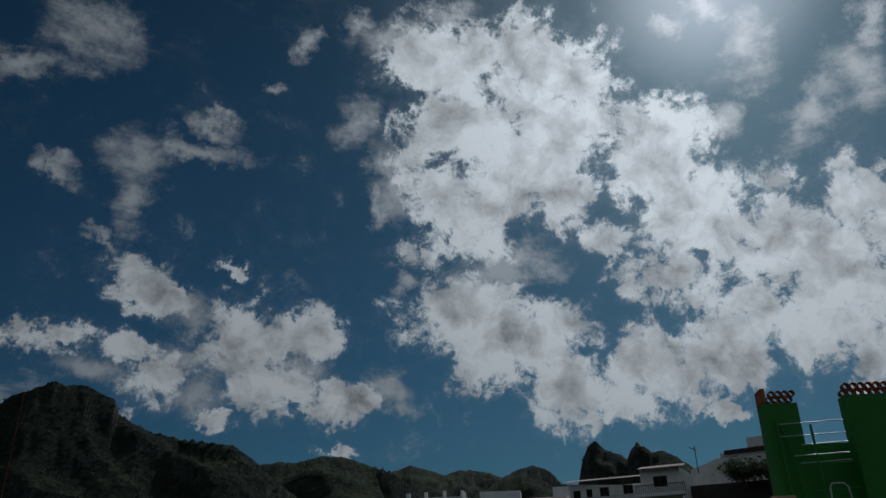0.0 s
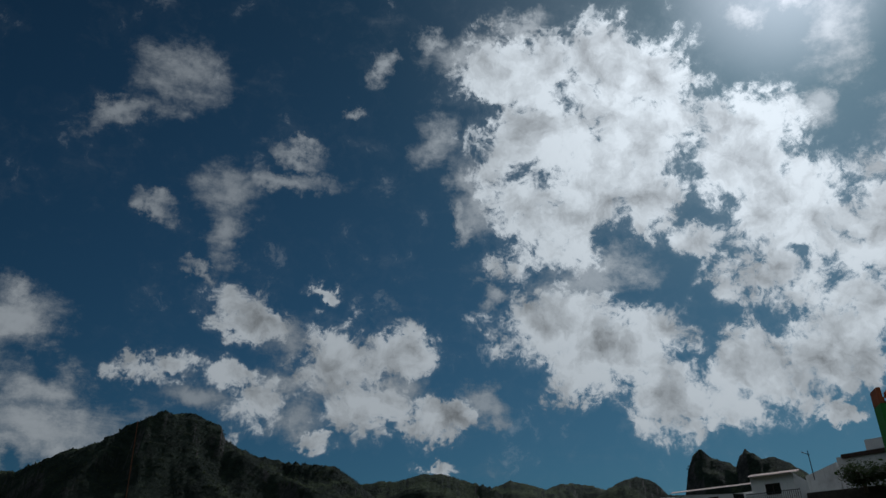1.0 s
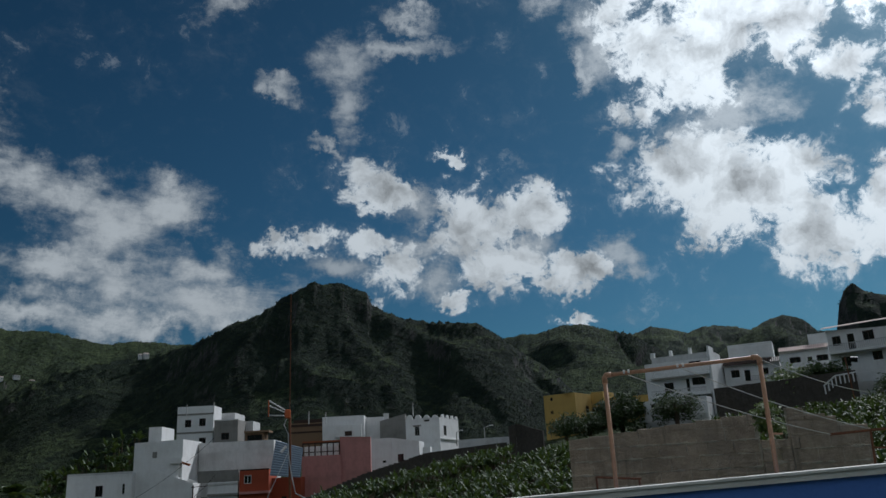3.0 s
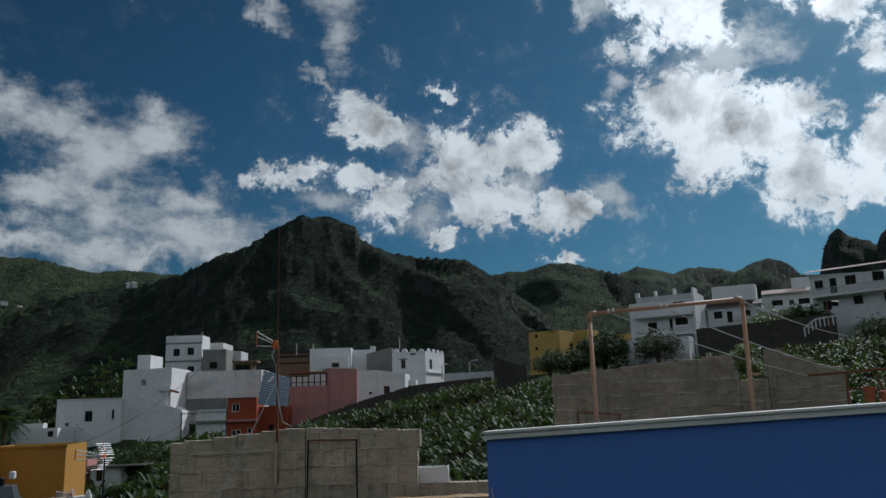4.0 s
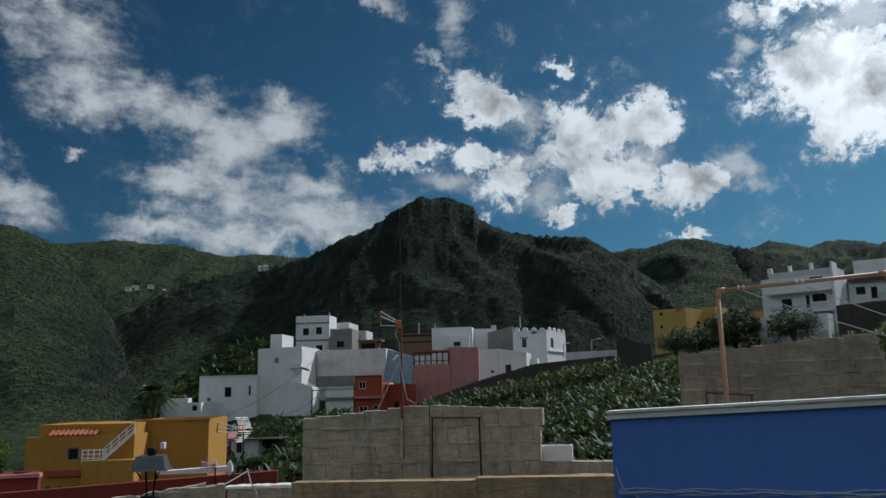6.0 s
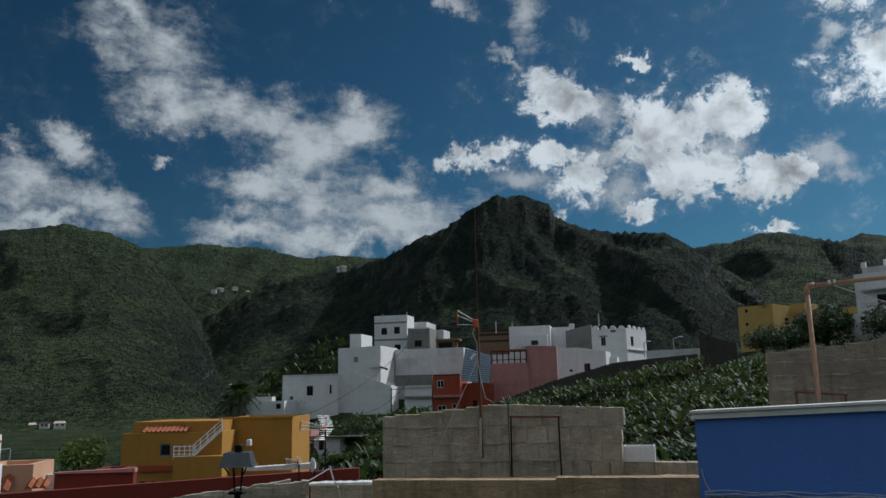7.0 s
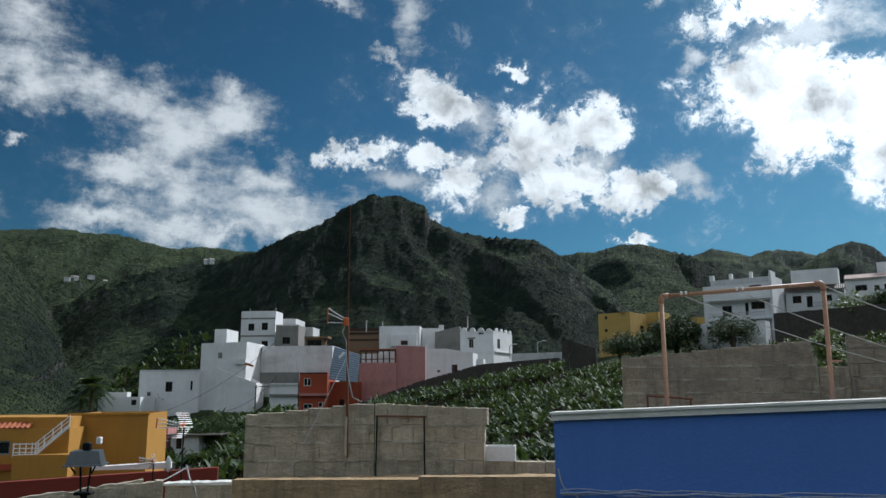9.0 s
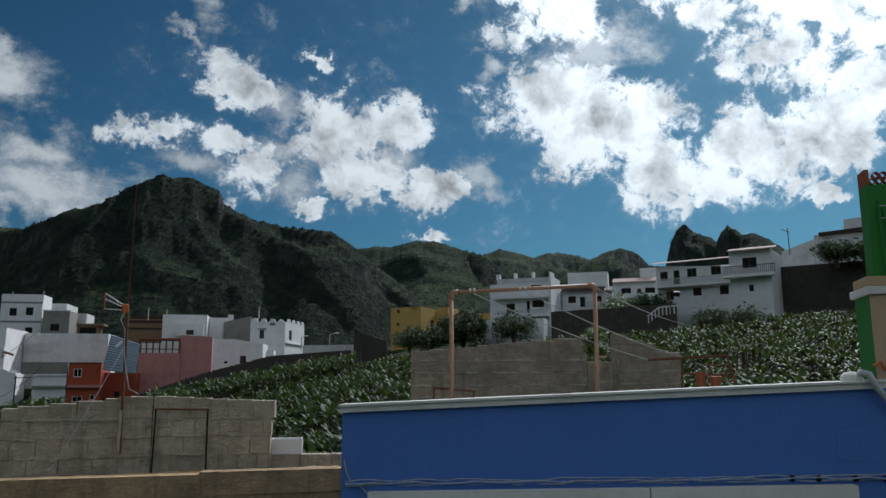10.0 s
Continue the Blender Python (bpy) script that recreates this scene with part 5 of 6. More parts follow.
bars = tagged(empty("pipe_gate_frame", pose(-0.545, 11.385, 0, 0, 0, -12)), "dark rusted pipe frame leaning on the block wall", "pipe frame")
part("upright", rod((0.04, -0.08, 6.80), (0.05, -0.06, 7.66), 0.012, 6), IRON, bars)
part("upright", rod((0.74, -0.08, 6.80), (0.73, -0.06, 7.65), 0.012, 6), IRON, bars)
part("crossbar", rod((0.03, -0.06, 7.665), (0.75, -0.06, 7.655), 0.014, 6), RUST, bars)
tub = bmesh.new()
add_box(tub, 0, 0.42, 0, 0.3, 7.03, 7.04)
for a in ((0, 0.42, 0, 0.02), (0, 0.42, 0.28, 0.3), (0, 0.02, 0.02, 0.28), (0.4, 0.42, 0.02, 0.28)):
    add_box(tub, *a, 7.04, 7.24)
tub_ob = tagged(link("planter_box", tub, WHITE_PLASTIC), "empty white plastic planter box on the block curb", "planter")
tub_ob.matrix_world = pose(1.02, 11.28, 0, 0, 0, -9)


def yagi(name, label, at, m=1.0, turn=0.0):
    """A roof aerial: mast, three booms with rods, two grid reflectors."""
    ob = tagged(empty(name, Matrix.Translation(at) @ pose(0, 0, 0, 0, 0, turn)), label, "aerial", "roof aerials")
    part("pole", rod((0, 0, -1.8 * m), (0, 0, 0.12 * m), 0.014, 6), IRON, ob)
    part("junction", box(-0.1 * m, 0.02 * m, -0.05, 0.03, -0.05 * m, 0.07 * m, 0.01), ORANGE_PLASTIC, ob)
    for dz, tilt in ((0.02, 0.14), (0.0, 0.05), (-0.03, -0.02)):
        part("boom", rod((-0.08 * m, 0, dz), (-0.62 * m, 0, dz + tilt * m), 0.007, 5), ALU, ob)
        for k in range(9):
            f = (k + 1) / 9.5
            part("element", rod((-0.62 * m * f, -0.06, dz + tilt * m * f - 0.014), (-0.62 * m * f, 0.06, dz + tilt * m * f + 0.014), 0.006, 4), ALU, ob)
    part("end_cap", rod((-0.62 * m, 0, 0.17 * m), (-0.64 * m, 0, -0.06 * m), 0.012, 5), ORANGE_PLASTIC, ob)
    for s in (1, -1):
        for k in range(6):
            z = s * (0.04 + 0.05 * k) * m
            x = (0.02 - 0.02 * k * (1 if s > 0 else 2.2)) * m
            part("reflector_bar", rod((x - 0.1 * m, -0.12, z), (x + 0.16 * m, 0.12, z - 0.01), 0.0055, 4), ALU, ob)
        part("reflector_stem", rod((0.03 * m, 0, 0), (-0.06 * m if s > 0 else -0.2 * m, 0, s * 0.32 * m), 0.008, 5), ORANGE_PLASTIC, ob)
    return ob


yagi("roof_aerial", "roof aerial with orange clamps above the block parapet", (-4.15, 14.62, 7.43), 0.75, 8)
yagi("roof_aerial", "small pale roof aerial beside a white dish", (-4.73, 14.86, 6.78), 0.42, 30)
dish = bmesh.new()
bmesh.ops.create_uvsphere(dish, u_segments=14, v_segments=8, radius=0.11, matrix=Matrix.Diagonal((1, 0.25, 1.3, 1)))
dish_ob = tagged(empty("satellite_dish", Matrix.Translation((-4.46, 14.85, 6.73)) @ pose(0, 0, 0, 0, 0, -50)), "small white satellite dish on a bracket", "satellite dish")
part("reflector", dish, WHITE_PLASTIC, dish_ob, smooth=True)
part("bracket", rod((0, 0.03, 0), (0, 0.05, -0.55), 0.015, 6), IRON, dish_ob)
tagged(link("slack_cable", tube(sag((-3.83, 13.88, 6.77), (-5.02, 12.21, 6.37), 0.12), 0.012, 5), GREY_CABLE), "slack grey cable looped over the parapet", "cable")
tagged(link("slack_cable", tube([(-3.86, 13.87, 6.80), (-3.77, 13.79, 6.58), (-3.69, 13.82, 6.43), (-3.65, 13.83, 6.26)], 0.014, 5), GREY_CABLE), "coiled grey cable hanging down the parapet", "cable")

lamp = tagged(empty("street_lantern", Matrix.Translation((-4.27, 10.68, 7.08))), "black iron street lantern with a four-sided hood", "street lamp")
hood = bmesh.new()
for (w0, z0), (w1, z1) in (((0.245, 0.0), (0.235, 0.02)), ((0.215, 0.02), (0.17, 0.19))):
    lo = [hood.verts.new((sx * w0, sy * w0, z0)) for sx, sy in ((-1, -1), (1, -1), (1, 1), (-1, 1))]
    hi = [hood.verts.new((sx * w1, sy * w1, z1)) for sx, sy in ((-1, -1), (1, -1), (1, 1), (-1, 1))]
    for k in range(4):
        hood.faces.new((lo[k], lo[(k + 1) % 4], hi[(k + 1) % 4], hi[k]))
    hood.faces.new(hi)
    hood.faces.new(lo[::-1])
hood_ob = part("hood", hood, LANTERN, lamp, "dull hood coloured blue-grey for the sky it reflects")
hood_ob.rotation_euler = (0, 0, radians(12))
part("finial", box(-0.05, 0.05, -0.05, 0.05, 0.19, 0.29, 0.015), IRON, lamp)
part("sensor", box(0.12, 0.18, -0.04, 0.04, 0.27, 0.36, 0.01), WHITE_PLASTIC, lamp, "pale light sensor on the hood")
for sx in (-1, 1):
    part("strut", rod((sx * 0.16, -0.1, 0.0), (sx * 0.1, -0.06, -0.1), 0.011, 5), IRON, lamp)
    part("strut", rod((sx * 0.07, 0.0, 0.0), (sx * 0.045, 0, -0.33), 0.014, 5), IRON, lamp)
part("collar", box(-0.11, 0.11, -0.08, 0.08, -0.37, -0.33, 0.012), IRON, lamp)
part("pole", rod((0, 0, -7.2), (0, 0, -0.36), 0.06, 10, 0.045), IRON, lamp)

# ---- roofs at the far left ----
house("white_house", "white house corner with a roof room lit by the sun", *(-18.02, 20.11), 18, 1.55, 1.0, 5.2, 8.08, WHITE, lid=WHITE_OLD, front=((1.1, 0.9, 0.1, 1.1),))
house("white_house", "small white annex with an awning", *(-16.60, 20.79), 18, 0.85, 1.0, 4.6, 6.26, WHITE, lid=WHITE_OLD)
house("peach_house", "peach house with terracotta tile skirts", *(-20.11, 26.17), 18, 1.85, 2.5, 4.0, 5.84, PEACH, lid=PEACH,
      parts=(("tiled_roof", 0.25, 1.25, -0.55, -0.01, 1.0, 1.45, TILE), ("tiled_roof", 1.75, 2.5, -0.55, -0.01, 1.05, 1.3, TILE), ("base_wall", 0.2, 2.1, -0.6, -0.56, 0.0, 0.95, WHITE)))
house("white_house", "pale house wall with a tiled porch roof behind the white corner", *(-22.18, 28.35), 18, 0.62, 1.5, 5.0, 6.77, WHITE, lid=WHITE_OLD,
      parts=(("tiled_roof", -0.1, 0.98, -0.4, 0.5, 1.15, 1.55, TILE),))
house("white_house", "small pale blue wall between tiled roofs", *(-19.05, 28.16), 14, 0.62, 1.0, 4.0, 5.33, WHITE_OLD)
rail = tagged(empty("terrace_rail"), "thin pale terrace rail", "railing")
part("bar", rod((-24.44, 31.67, 5.97), (-23.42, 32.43, 6.06), 0.03, 6), ALU, rail)
for p in ((-23.91, 32.07, 6.01), (-23.42, 32.43, 6.06), (-24.40, 31.69, 5.97)):
    part("post", rod(p, (p[0], p[1], p[2] - 0.9), 0.04, 6), ALU, rail)
# the outside stair of the ochre house
stair = tagged(empty("outside_stair"), "white painted outside stair rail on the ochre house", "stair railing")
for a, b in (((-24.46, 50.04, 4.27), (-23.24, 50.62, 4.29)), ((-23.37, 50.56, 4.30), (-21.72, 51.29, 5.96))):
    a, b = Vector(a), Vector(b)
    for dz in (0.0, 0.28, 0.6, 0.95):
        part("handrail", rod(a + Vector((0, 0, dz * 0.75)), b + Vector((0, 0, dz * 0.75 - 0.05)), 0.035, 6), WHITE, stair)
    for k in range(5):
        q = a.lerp(b, k / 4)
        part("post", rod(q - Vector((0, 0, 0.1)), q + Vector((0, 0, 0.75)), 0.04, 6), WHITE, stair)
    part("stringer", rod(a, b, 0.09, 6), WHITE, stair)
house("white_house", "small white cottage with a dark sheet roof among banana plants", *(-23.48, 78.57), 0, 2.7, 3.5, 2.2, 3.96, WHITE_OLD, front=((0.5, 0.5, 0.55, 1.0),), lid=WOOD_DARK,
      parts=(("sheet_roof", -0.5, 4.9, -0.6, 3.5, 1.75, 1.85, STONE),))
house("pink_house", "low cottage with a pink parapet and a blue-grey door", *(-26.29, 79.78), 0, 2.1, 3.0, 2.0, 4.62, PINK, parts=(("door", 0.1, 1.9, -0.06, -0.005, -1.0, 1.3, CORRUGATED), ("canopy", 0.0, 2.4, -0.5, 0, 1.35, 1.45, WHITE)))

# ---- stone walls and details on the slope ----
def strip_wall(name, label, line, height, mat_meshes, seed, block=(0.9, 0.5)):
    for k, (a, b) in enumerate(zip(line, line[1:])):
        d = math.hypot(b[0] - a[0], b[1] - a[1])
        low = min(a[2], b[2]) - height
        block_wall(name, label, a[0], a[1], math.degrees(math.atan2(b[1] - a[1], b[0] - a[0])), d, low, a[2], b[2], block, 0.5, mat_meshes, STONE, seed + k, 0, 6, 0.03, "stone")


strip_wall("wall_field", "dark lava-stone field wall climbing the slope", ((-6.19, 99.81, 6.72), (1.42, 105.99, 9.45), (10.04, 111.55, 11.82), (21.05, 112.04, 12.72)), 3.2, STONES, 60)
strip_wall("wall_ruin", "ruined lava-stone wall", ((21.17, 111.00, 14.72), (22.18, 110.80, 15.06), (23.25, 108.54, 14.49), (25.11, 107.09, 13.76)), 1.6, STONES, 70, (0.6, 0.35))
strip_wall("wall_upper_terrace", "tall dark retaining wall under the upper houses", ((68.57, 80.83, 22.24), (70.99, 76.00, 22.07), (74.66, 66.53, 21.67)), 6.5, STONES, 80, (1.3, 0.7))
slab("road_edge", "pale roadside wall above the field", *(14.74, 117.08), -8, 0, 10.5, 0, 0.3, 10, 13.52, WHITE_OLD, 0.02, 0.02)
slab("wall_garden", "dark garden wall below the bungalows", *(44.31, 94.09), -38, 0, 16, 0, 0.4, 10, 17.22, STONE, 0.03, 0.05)
balus = tagged(empty("garden_balustrade"), "white balustrade of a garden stair beside the villa", "balustrade")
line = ((52.59, 89.72, 15.57), (54.20, 86.41, 15.51), (54.75, 84.87, 16.39), (56.12, 82.77, 16.52))
for a, b in zip(line, line[1:]):
    a, b = Vector(a), Vector(b)
    part("rail", rod(a + Vector((0, 0, 0.8)), b + Vector((0, 0, 0.8)), 0.09, 6), WHITE, balus)
    n = max(3, int((b - a).length / 0.5))
    for k in range(n):
        q = a.lerp(b, k / n)
        part("baluster", rod(q - Vector((0, 0, 0.2)), q + Vector((0, 0, 0.8)), 0.09, 6), WHITE, balus)


def pole_lamp(at, h, label, arm=0.9):
    ob = tagged(empty("street_lamp", Matrix.Translation(at)), label, "street lamp", "far street lamps")
    part("pole", rod((0, 0, -h), (0, 0, 0), 0.07, 6), STEEL, ob)
    part("arm", rod((0, 0, 0), (arm, 0, 0.25), 0.05, 5), STEEL, ob)
    part("head", box(arm - 0.1, arm + 0.5, -0.12, 0.12, 0.2, 0.34, 0.03), WHITE_PLASTIC, ob)


pole_lamp((19.24, 120.47, 15.40), 3.5, "street lamp beside the road above the field")
pole_lamp((14.75, 119.09, 14.78), 2.0, "lamp on the battlemented house", 0.5)
pole = tagged(empty("utility_pole"), "thin rusty pole with a floodlight in front of the villa", "pole")
part("shaft", rod((44.38, 66.56, 13.17), (44.27, 66.63, 16.92), 0.06, 6), RUST, pole)
part("floodlight", rod((44.62, 66.40, 16.62), (45.10, 66.07, 16.54), 0.25, 8), IRON, pole)
house_aerial = tagged(empty("house_aerial"), "thin television aerial on the upper terrace", "aerial")
part("mast", rod((63.79, 71.74, 22.19), (63.74, 71.79, 25.34), 0.05, 5), IRON, house_aerial)
part("boom", rod((63.24, 72.23, 25.27), (63.84, 71.69, 24.87), 0.05, 5), IRON, house_aerial)
roof_posts = ((-8.95, 149.73, 20.85), (-5.85, 149.89, 20.65), (10.22, 145.64, 21.23), (-32.58, 156.65, 23.70), (-27.66, 157.59, 24.09))
for k, p in enumerate(roof_posts):
    a = tagged(empty("roof_vent", Matrix.Translation(p)), "small roof vent pipe on a white house", "vent", "roof vents")
    part("pipe", rod((0, 0, -1.6), (0, 0, 0.3), 0.09, 6), WHITE_OLD, a)
    part("cowl", rod((0, 0, 0.3), (0, 0, 0.75), 0.22, 8, 0.1), GREY_WALL, a)
wire_pole = tagged(empty("utility_pole"), "dark wooden service pole in front of the white wall", "pole")
part("shaft", rod((-23.18, 117, 0.12), (-23.03, 117, 9.12), 0.11, 6, 0.09), WOOD_DARK, wire_pole)
part("arm", rod((-23.28, 116.9, 8.82), (-20.98, 116.9, 8.92), 0.05, 5), WOOD_DARK, wire_pole)
awning = tagged(empty("sheet_awning"), "bluish corrugated sheet roof sloping over the terrace", "awning")
a, d, c, b = [Vector(p) for p in ((-11.82, 118.41, 14.80), (-7.95, 118.73, 13.52), (-8.07, 114.72, 9.36), (-12.21, 114.35, 9.84))]
for k in range(14):
    p0, p1, q0, q1 = a.lerp(b, k / 14), a.lerp(b, (k + 1) / 14), d.lerp(c, k / 14), d.lerp(c, (k + 1) / 14)
    bm = bmesh.new()
    m = (p0 + p1) / 2 + Vector((0, -0.12, 0.08))
    w = (q0 + q1) / 2 + Vector((0, -0.12, 0.08))
    vs = [bm.verts.new(v) for v in (p0, m, p1, q1, w, q0)]
    bm.faces.new((vs[0], vs[1], vs[4], vs[5]))
    bm.faces.new((vs[1], vs[2], vs[3], vs[4]))
    part("sheet", bm, CORRUGATED, awning)
porch = tagged(empty("tiled_porch"), "small white porch with a red tile roof on the white house", "porch")
p = (-26.29, 121.18, 12.33)
part("post", box(p[0], p[0] + 0.3, p[1], p[1] + 0.3, p[2] - 3.0, p[2]), WHITE, porch)
part("lintel", box(p[0] - 1.0, p[0] + 0.7, p[1] - 0.2, p[1] + 0.5, p[2], p[2] + 0.75), WHITE, porch)
skirt = bmesh.new()
add_rod(skirt, (p[0] + 0.5, p[1], p[2] + 0.15), (p[0] + 1.9, p[1], p[2] - 0.35), 0.18, 6)
part("tile_skirt", skirt, TILE, porch)
for k, (a, b) in enumerate((((-21.25, 122.17, 15.79), (-32.84, 104.98, 5.52)), ((-18.88, 110.40, 10.24), (-25.65, 104.91, 5.58)))):
    tagged(link("service_wire", tube(sag(a, b, 1.2), 0.03, 4), IRON), "thin dark service wire between houses", "wire", "service wires")


# the hamlets on the far slopes
def cottage(x, y, z, w, d, h, turn, seed):
    ob = tagged(empty("cottage", pose(x, y, z, 0, 0, turn)), "tiny white cottage far off on the hillside", "house", "hillside cottages")
    part("wall", box(0, w, 0, d, -4, h), WHITE_OLD, ob)
    bm = bmesh.new()
    vs = [bm.verts.new(p) for p in ((-0.4, -0.4, h), (w + 0.4, -0.4, h), (w + 0.4, d + 0.4, h), (-0.4, d + 0.4, h), (0.5, d / 2, h + 1.6), (w - 0.5, d / 2, h + 1.6))]
    for q in ((0, 1, 5, 4), (1, 2, 5), (2, 3, 4, 5), (3, 0, 4), (3, 2, 1, 0)):
        bm.faces.new([vs[k] for k in q])
    part("roof", bm, TILE_PALE if seed % 3 else STONE, ob)
    for k in range(2):
        part("window", box(w * (0.2 + 0.45 * k), w * (0.2 + 0.45 * k) + 1.3, -0.08, 0.0, h * 0.35, h * 0.35 + 1.5), GLASS, ob)


for k, (x, y, z, w, d, h) in enumerate(((-713.8, 1605, 238, 11, 8, 5), (-752.6, 1730, 262, 14, 9, 6), (-735.9, 1735, 266, 10, 8, 6), (-682.8, 1650, 249, 12, 8, 5), (-649.2, 1640, 236, 9, 7, 5),
                                        (-700, 1620, 242, 9, 7, 5), (-724, 1660, 250, 10, 7, 5), (-342.3, 1308, 226, 8, 6, 5), (-352, 1306, 225, 6, 5, 4), (-368.2, 540, -9.8, 6, 4, 2.6), (-359, 543, -10, 8, 4, 3), (-380, 545, -10, 5, 4, 2.2))):
    cottage(x, y, z, w, d, h, 15 + 9 * (k % 4), k)

# ---- plants ----
def leaf_strip(verts, faces, root, out, up, length, width, droop, rng, fold=0.25, steps=5):
    """One arching leaf with a folded midrib, as a strip three points wide."""
    side = out.cross(up).normalized()
    base = len(verts)
    for k in range(steps + 1):
        f = k / steps
        p = root + out * (length * (f - 0.22 * f * f * droop)) + up * (length * (0.75 * f - droop * f * f))
        w = width * (0.16 + math.sin(min(1, f * 1.02 + 0.06) * math.pi) ** 0.7) * 0.5 * rng.uniform(0.75, 1.1)
        lift = up * (w * fold)
        verts.extend([tuple(p - side * w + lift), tuple(p), tuple(p + side * w + lift)])
        if k:
            a, b = base + 3 * (k - 1), base + 3 * k
            faces.extend([(a, a + 1, b + 1, b), (a + 1, a + 2, b + 2, b + 1)])


def stuff(name, verts, faces, mat, label, category):
    me = bpy.data.meshes.new(name)
    me.from_pydata(verts, [], faces)
    me.materials.append(mat)
    me.shade_smooth()
    return tagged(new(name, me), label, category, kind="stuff")


def polar(bearing, r):
    return -math.sin(radians(bearing)) * r, math.cos(radians(bearing)) * r


def banana(verts, faces, stems, x, y, z, rng, size=1.0):
    h = rng.uniform(1.2, 2.1) * size
    stems.append((x, y, z, h))
    n = rng.randint(10, 13)
    for k in range(n):
        a = 2 * math.pi * (k * 0.382 + rng.uniform(-0.06, 0.06))
        tilt = rng.uniform(0.15, 1.25)
        out = Vector((math.cos(a), math.sin(a), 0)) * math.sin(tilt) + Vector((0, 0, 0.25))
        out.normalize()
        up = Vector((0, 0, 1)) * (1.15 - tilt * 0.5)
        leaf_strip(verts, faces, Vector((x, y, z + h)), out, up, rng.uniform(1.3, 2.2) * size, rng.uniform(0.27, 0.42) * size, rng.uniform(0.5, 1.0), rng)


def plantation(name, label, zones, size, seed):
    rng = random.Random(seed)
    verts, faces, stems = [], [], []
    for b0, b1, r0, r1, gap, lift in zones:
        area = radians(abs(b1 - b0)) * (r1 * r1 - r0 * r0) / 2
        for k in range(int(area / gap / gap)):
            r = math.sqrt(rng.uniform(r0 * r0, r1 * r1))
            x, y = polar(rng.uniform(b0, b1), r)
            banana(verts, faces, stems, x, y, ground_z(x, y) + lift, rng, size)
    stuff(name, verts, faces, BANANA, label, "banana plants")
    sv, sf = [], []
    for x, y, z, h in stems:
        b = len(sv)
        for k in range(5):
            c, s = math.cos(k * 1.2566), math.sin(k * 1.2566)
            sv.extend([(x + c * 0.13 * size, y + s * 0.13 * size, z - 0.5), (x + c * 0.08 * size, y + s * 0.08 * size, z + h + 0.1)])
        sf.extend([(b + 2 * k, b + 2 * ((k + 1) % 5), b + 2 * ((k + 1) % 5) + 1, b + 2 * k + 1) for k in range(5)])
    stuff(name + "_stems", sv, sf, BARK, "pale stems under the banana leaves", "banana stems")


plantation("banana_field", "dense glossy banana plants filling the sloping field", ((3.0, -11, 82, 98, 1.1, 1.9), (2.5, -17, 28, 50, 0.9, 0.75), (3.5, -17, 50, 92, 1.05, 0.9), (-17, -27, 32, 88, 1.5, 0.8)), 0.55, 7)
plantation("banana_terrace", "banana plants on the terrace below the villa", ((-27, -60, 25, 45, 0.9, 1.05), (-26, -60, 45, 84, 1.0, 1.05)), 0.44, 8)
plantation("banana_hollow", "banana plants in the hollow behind the parapets", ((9.0, 19.5, 58, 70, 1.8, 0), (8.5, 19.0, 74, 112, 1.9, 0.2), (30, 34.5, 88, 100, 1.9, 0), (36, 40, 70, 90, 2.2, 0)), 1.0, 9)
plantation("banana_hillside", "sunlit banana plants on the hill beside the white houses", ((12.5, 20.5, 128, 158, 1.7, 0),), 1.0, 10)


def shrub(name, label, at, w, h, leaf, seed, count=900, size=0.22, trunk=0.5, category="shrub"):
    """A trunk with limbs and a loose crown of small leaves in clumps."""
    rng = random.Random(seed)
    ob = tagged(empty(name, Matrix.Translation(at)), label, category, "shrubs")
    bm = bmesh.new()
    add_rod(bm, (0, 0, -1.5), (0, 0, h * trunk), w * 0.06, 6, w * 0.035)
    clumps = []
    for k in range(20):
        a, e = rng.uniform(0, 6.28), rng.uniform(-0.9, 1.1)
        r = rng.uniform(0.45, 0.85)
        c = Vector((math.cos(a) * w * 0.5 * r * math.cos(e * 0.9), math.sin(a) * w * 0.5 * r * math.cos(e * 0.9), h * 0.34 + h * 0.60 * r * math.sin(e)))
        clumps.append((c, rng.uniform(0.16, 0.3) * w))
        add_rod(bm, (0, 0, h * trunk * rng.uniform(0.5, 1)), c, w * 0.02, 5, w * 0.008)
    part("trunk", bm, BARK, ob)
    verts, faces = [], []
    for k in range(count * 3):
        c, r = clumps[rng.randrange(len(clumps))]
        d = Vector((rng.gauss(0, 1), rng.gauss(0, 1), rng.gauss(0, 0.8)))
        p = c + d.normalized() * r * rng.uniform(0.5, 1.1)
        u = Vector((rng.gauss(0, 1), rng.gauss(0, 1), rng.gauss(0, 1))).normalized()
        v = u.orthogonal().normalized()
        s = size * rng.uniform(0.6, 1.3)
        b = len(verts)
        verts.extend([tuple(p - u * s), tuple(p + v * s * 0.45), tuple(p + u * s), tuple(p - v * s * 0.45)])
        faces.append((b, b + 1, b + 2, b + 3))
    me = bpy.data.meshes.new("crown")
    me.from_pydata(verts, [], faces)
    me.materials.append(leaf)
    crown = new("crown", me)
    crown.parent = ob
    return ob


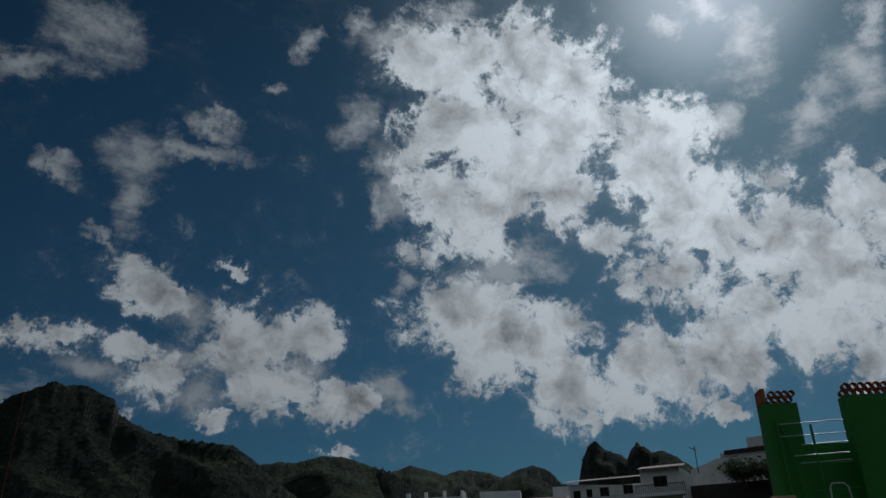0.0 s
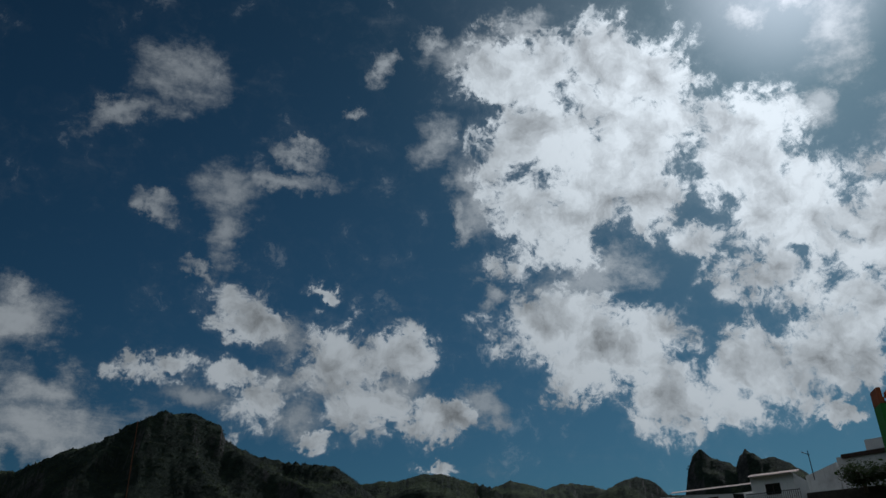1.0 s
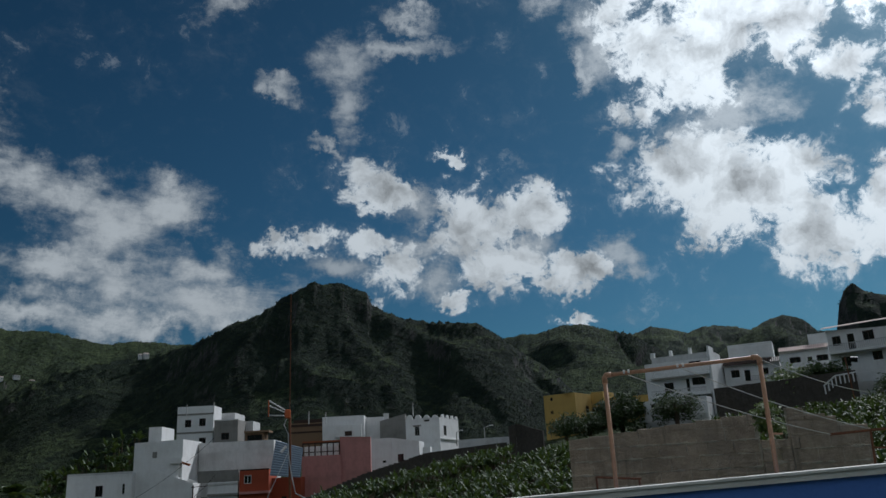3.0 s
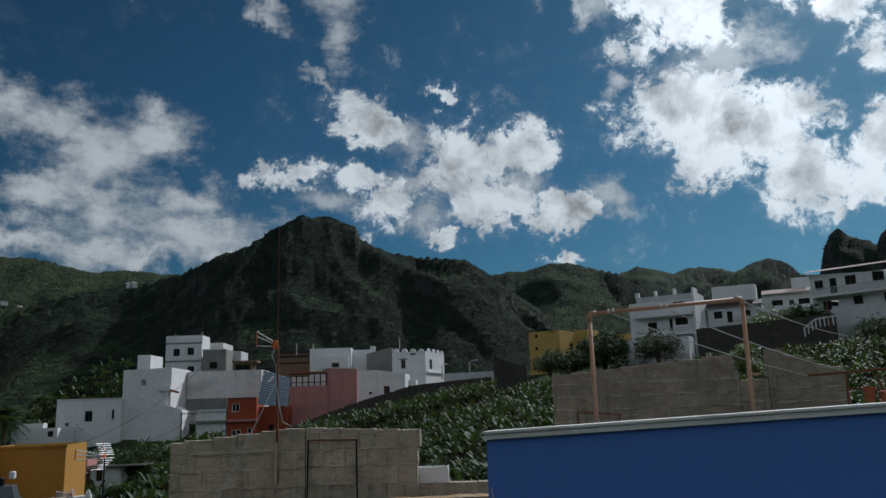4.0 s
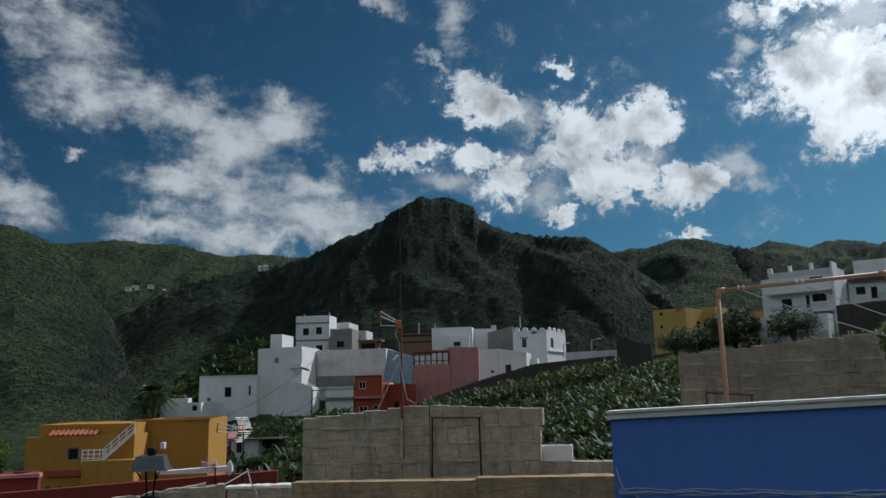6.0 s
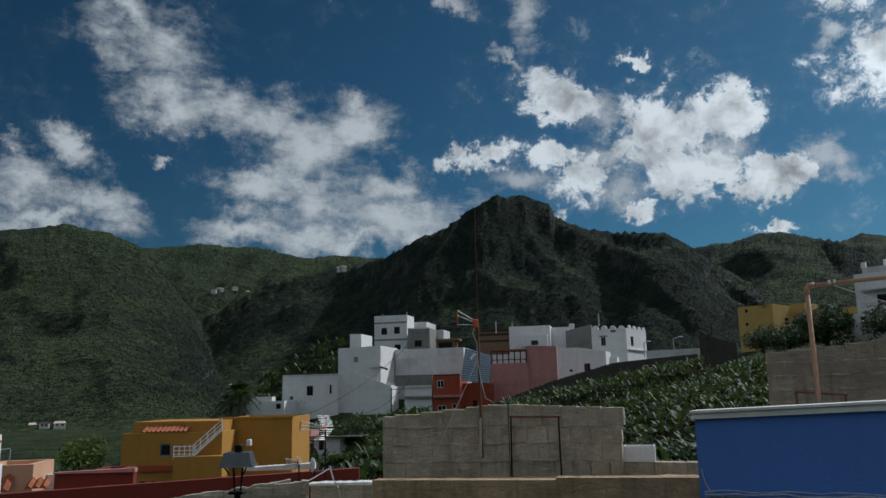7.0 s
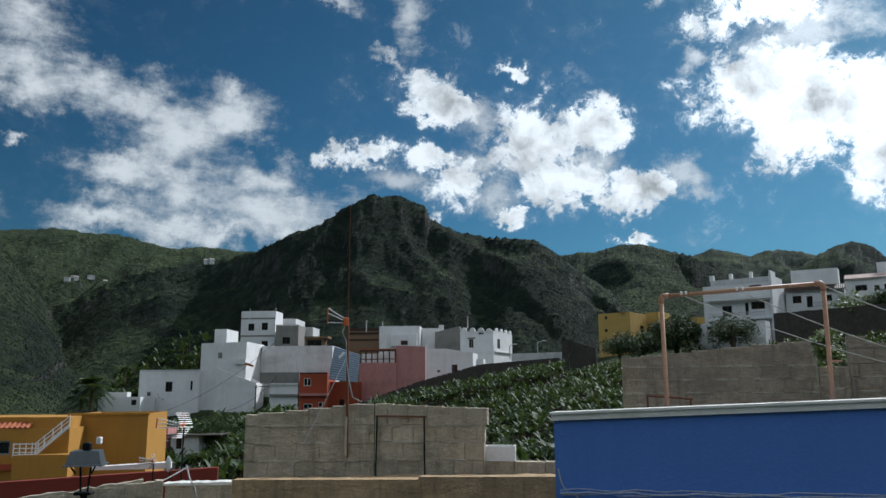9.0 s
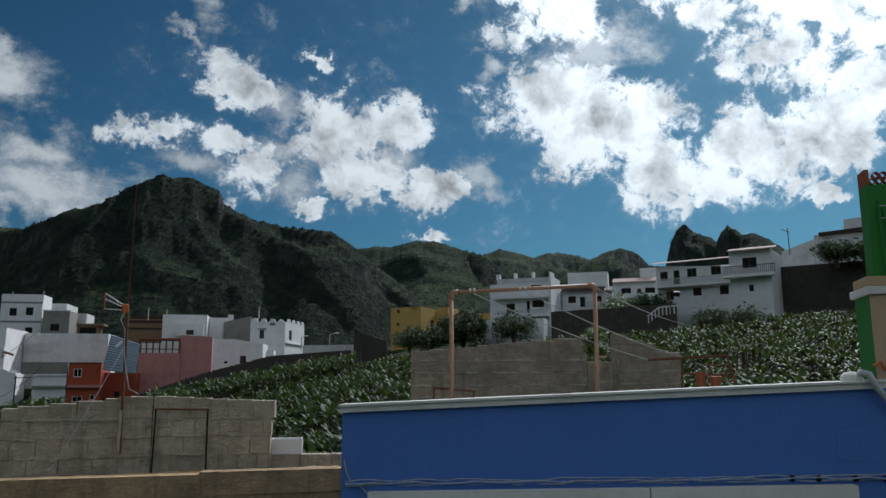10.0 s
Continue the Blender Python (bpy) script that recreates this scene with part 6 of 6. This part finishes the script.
shrub("round_tree", "dark round-crowned tree beside the yellow house", (38.03, 111.70, 14.69), 6.6, 4.2, BUSH, 1, 1800, 0.3, category="tree")
shrub("shrub", "scrubby bush below the yellow house", (32.99, 111.21, 13.92), 6.0, 1.6, BUSH, 2, 900, 0.25)
shrub("shrub", "scrubby bush beside the ruined wall", (28.74, 108.25, 13.73), 5.0, 1.4, BUSH, 3, 700, 0.25)
shrub("shrub", "dark garden shrubs on the balcony terrace", (42.90, 103.46, 14.94), 6.0, 2.4, BUSH, 4, 900, 0.25)
shrub("shrub", "bush growing in the gap of the block wall", (7.70, 14.25, 8.55), 0.55, 0.75, PALE_LEAF, 5, 420, 0.05)
shrub("shrub", "rounded dark hedge under the villa", (49.88, 67.59, 13.05), 4.4, 2.2, BUSH, 6, 900, 0.22)
shrub("shrub", "rounded dark hedge at the villa corner", (51.70, 63.65, 12.9), 4.0, 2.3, BUSH, 7, 900, 0.22)
shrub("shrub", "dark hedge in front of the villa wall", (50.28, 64.78, 12.9), 3.4, 1.6, BUSH, 8, 600, 0.22)
shrub("shrub", "green hedge on the bank below the bungalows", (54.00, 91.21, 16.46), 7.0, 2.6, PALE_LEAF, 9, 1300, 0.25)
shrub("shrub", "low green scrub on the bank", (56.50, 89.68, 17.13), 6.0, 2.2, BUSH, 10, 900, 0.25)
shrub("shrub", "dark shrubs along the upper terrace", (70.02, 71.39, 22.42), 4.5, 1.4, BUSH, 11, 600, 0.25)
shrub("shrub", "grey-green shrubs on the upper terrace", (72.05, 69.34, 22.32), 4.5, 1.3, BUSH, 12, 600, 0.25)
shrub("shrub", "bare dark tree behind the parapet", (-21.93, 92.43, 2.71), 4.6, 3.0, BUSH, 13, 420, 0.2)
shrub("shrub", "dark tree in the hollow beside the cottage", (-20.82, 81.38, 3.06), 3.6, 2.4, BUSH, 14, 700, 0.2)
shrub("potted_plant", "pale spiky plant on the dark red parapet", (-10.52, 17.01, 5.51), 0.4, 0.25, PALE_LEAF, 15, 60, 0.09)
shrub("shrub", "flowering shrub behind the red parapet", (-31.61, 51.00, 3.85), 3.0, 1.9, PALE_LEAF, 16, 700, 0.14)


def palm_tree(at, height, label, seed):
    rng = random.Random(seed)
    ob = tagged(empty("palm_tree", Matrix.Translation(at)), label, "palm tree")
    part("trunk", rod((0, 0, -height), (0, 0, 0), 0.32, 8, 0.24), BARK, ob)
    verts, faces = [], []
    for k in range(46):
        a, e = k * 2.4, rng.uniform(-0.5, 1.2)
        out = Vector((math.cos(a) * math.cos(e), math.sin(a) * math.cos(e), math.sin(e)))
        side = out.cross(Vector((0, 0, 1))).normalized()
        n = 14
        for j in range(2, n):
            f = j / n
            p = out * 3.0 * f + Vector((0, 0, -1.6 * f * f))
            for s in (-1, 1):
                tip = p + side * s * 0.75 * math.sin(f * 3.0 + 0.2) + out * 0.35 + Vector((0, 0, -0.2))
                b = len(verts)
                verts.extend([tuple(p), tuple(p + out * 0.26), tuple(tip)])
                faces.append((b, b + 1, b + 2))
    me = bpy.data.meshes.new("crown")
    me.from_pydata(verts, [], faces)
    me.materials.append(PALM)
    crown = new("crown", me)
    crown.parent = ob


palm_tree((-43.75, 109.59, 8.93), 9.0, "palm tree with a dark feathery crown beside the white wall", 3)
palm_tree((-47.19, 114.67, 7.47), 8.0, "smaller palm tree behind the ochre house", 4)
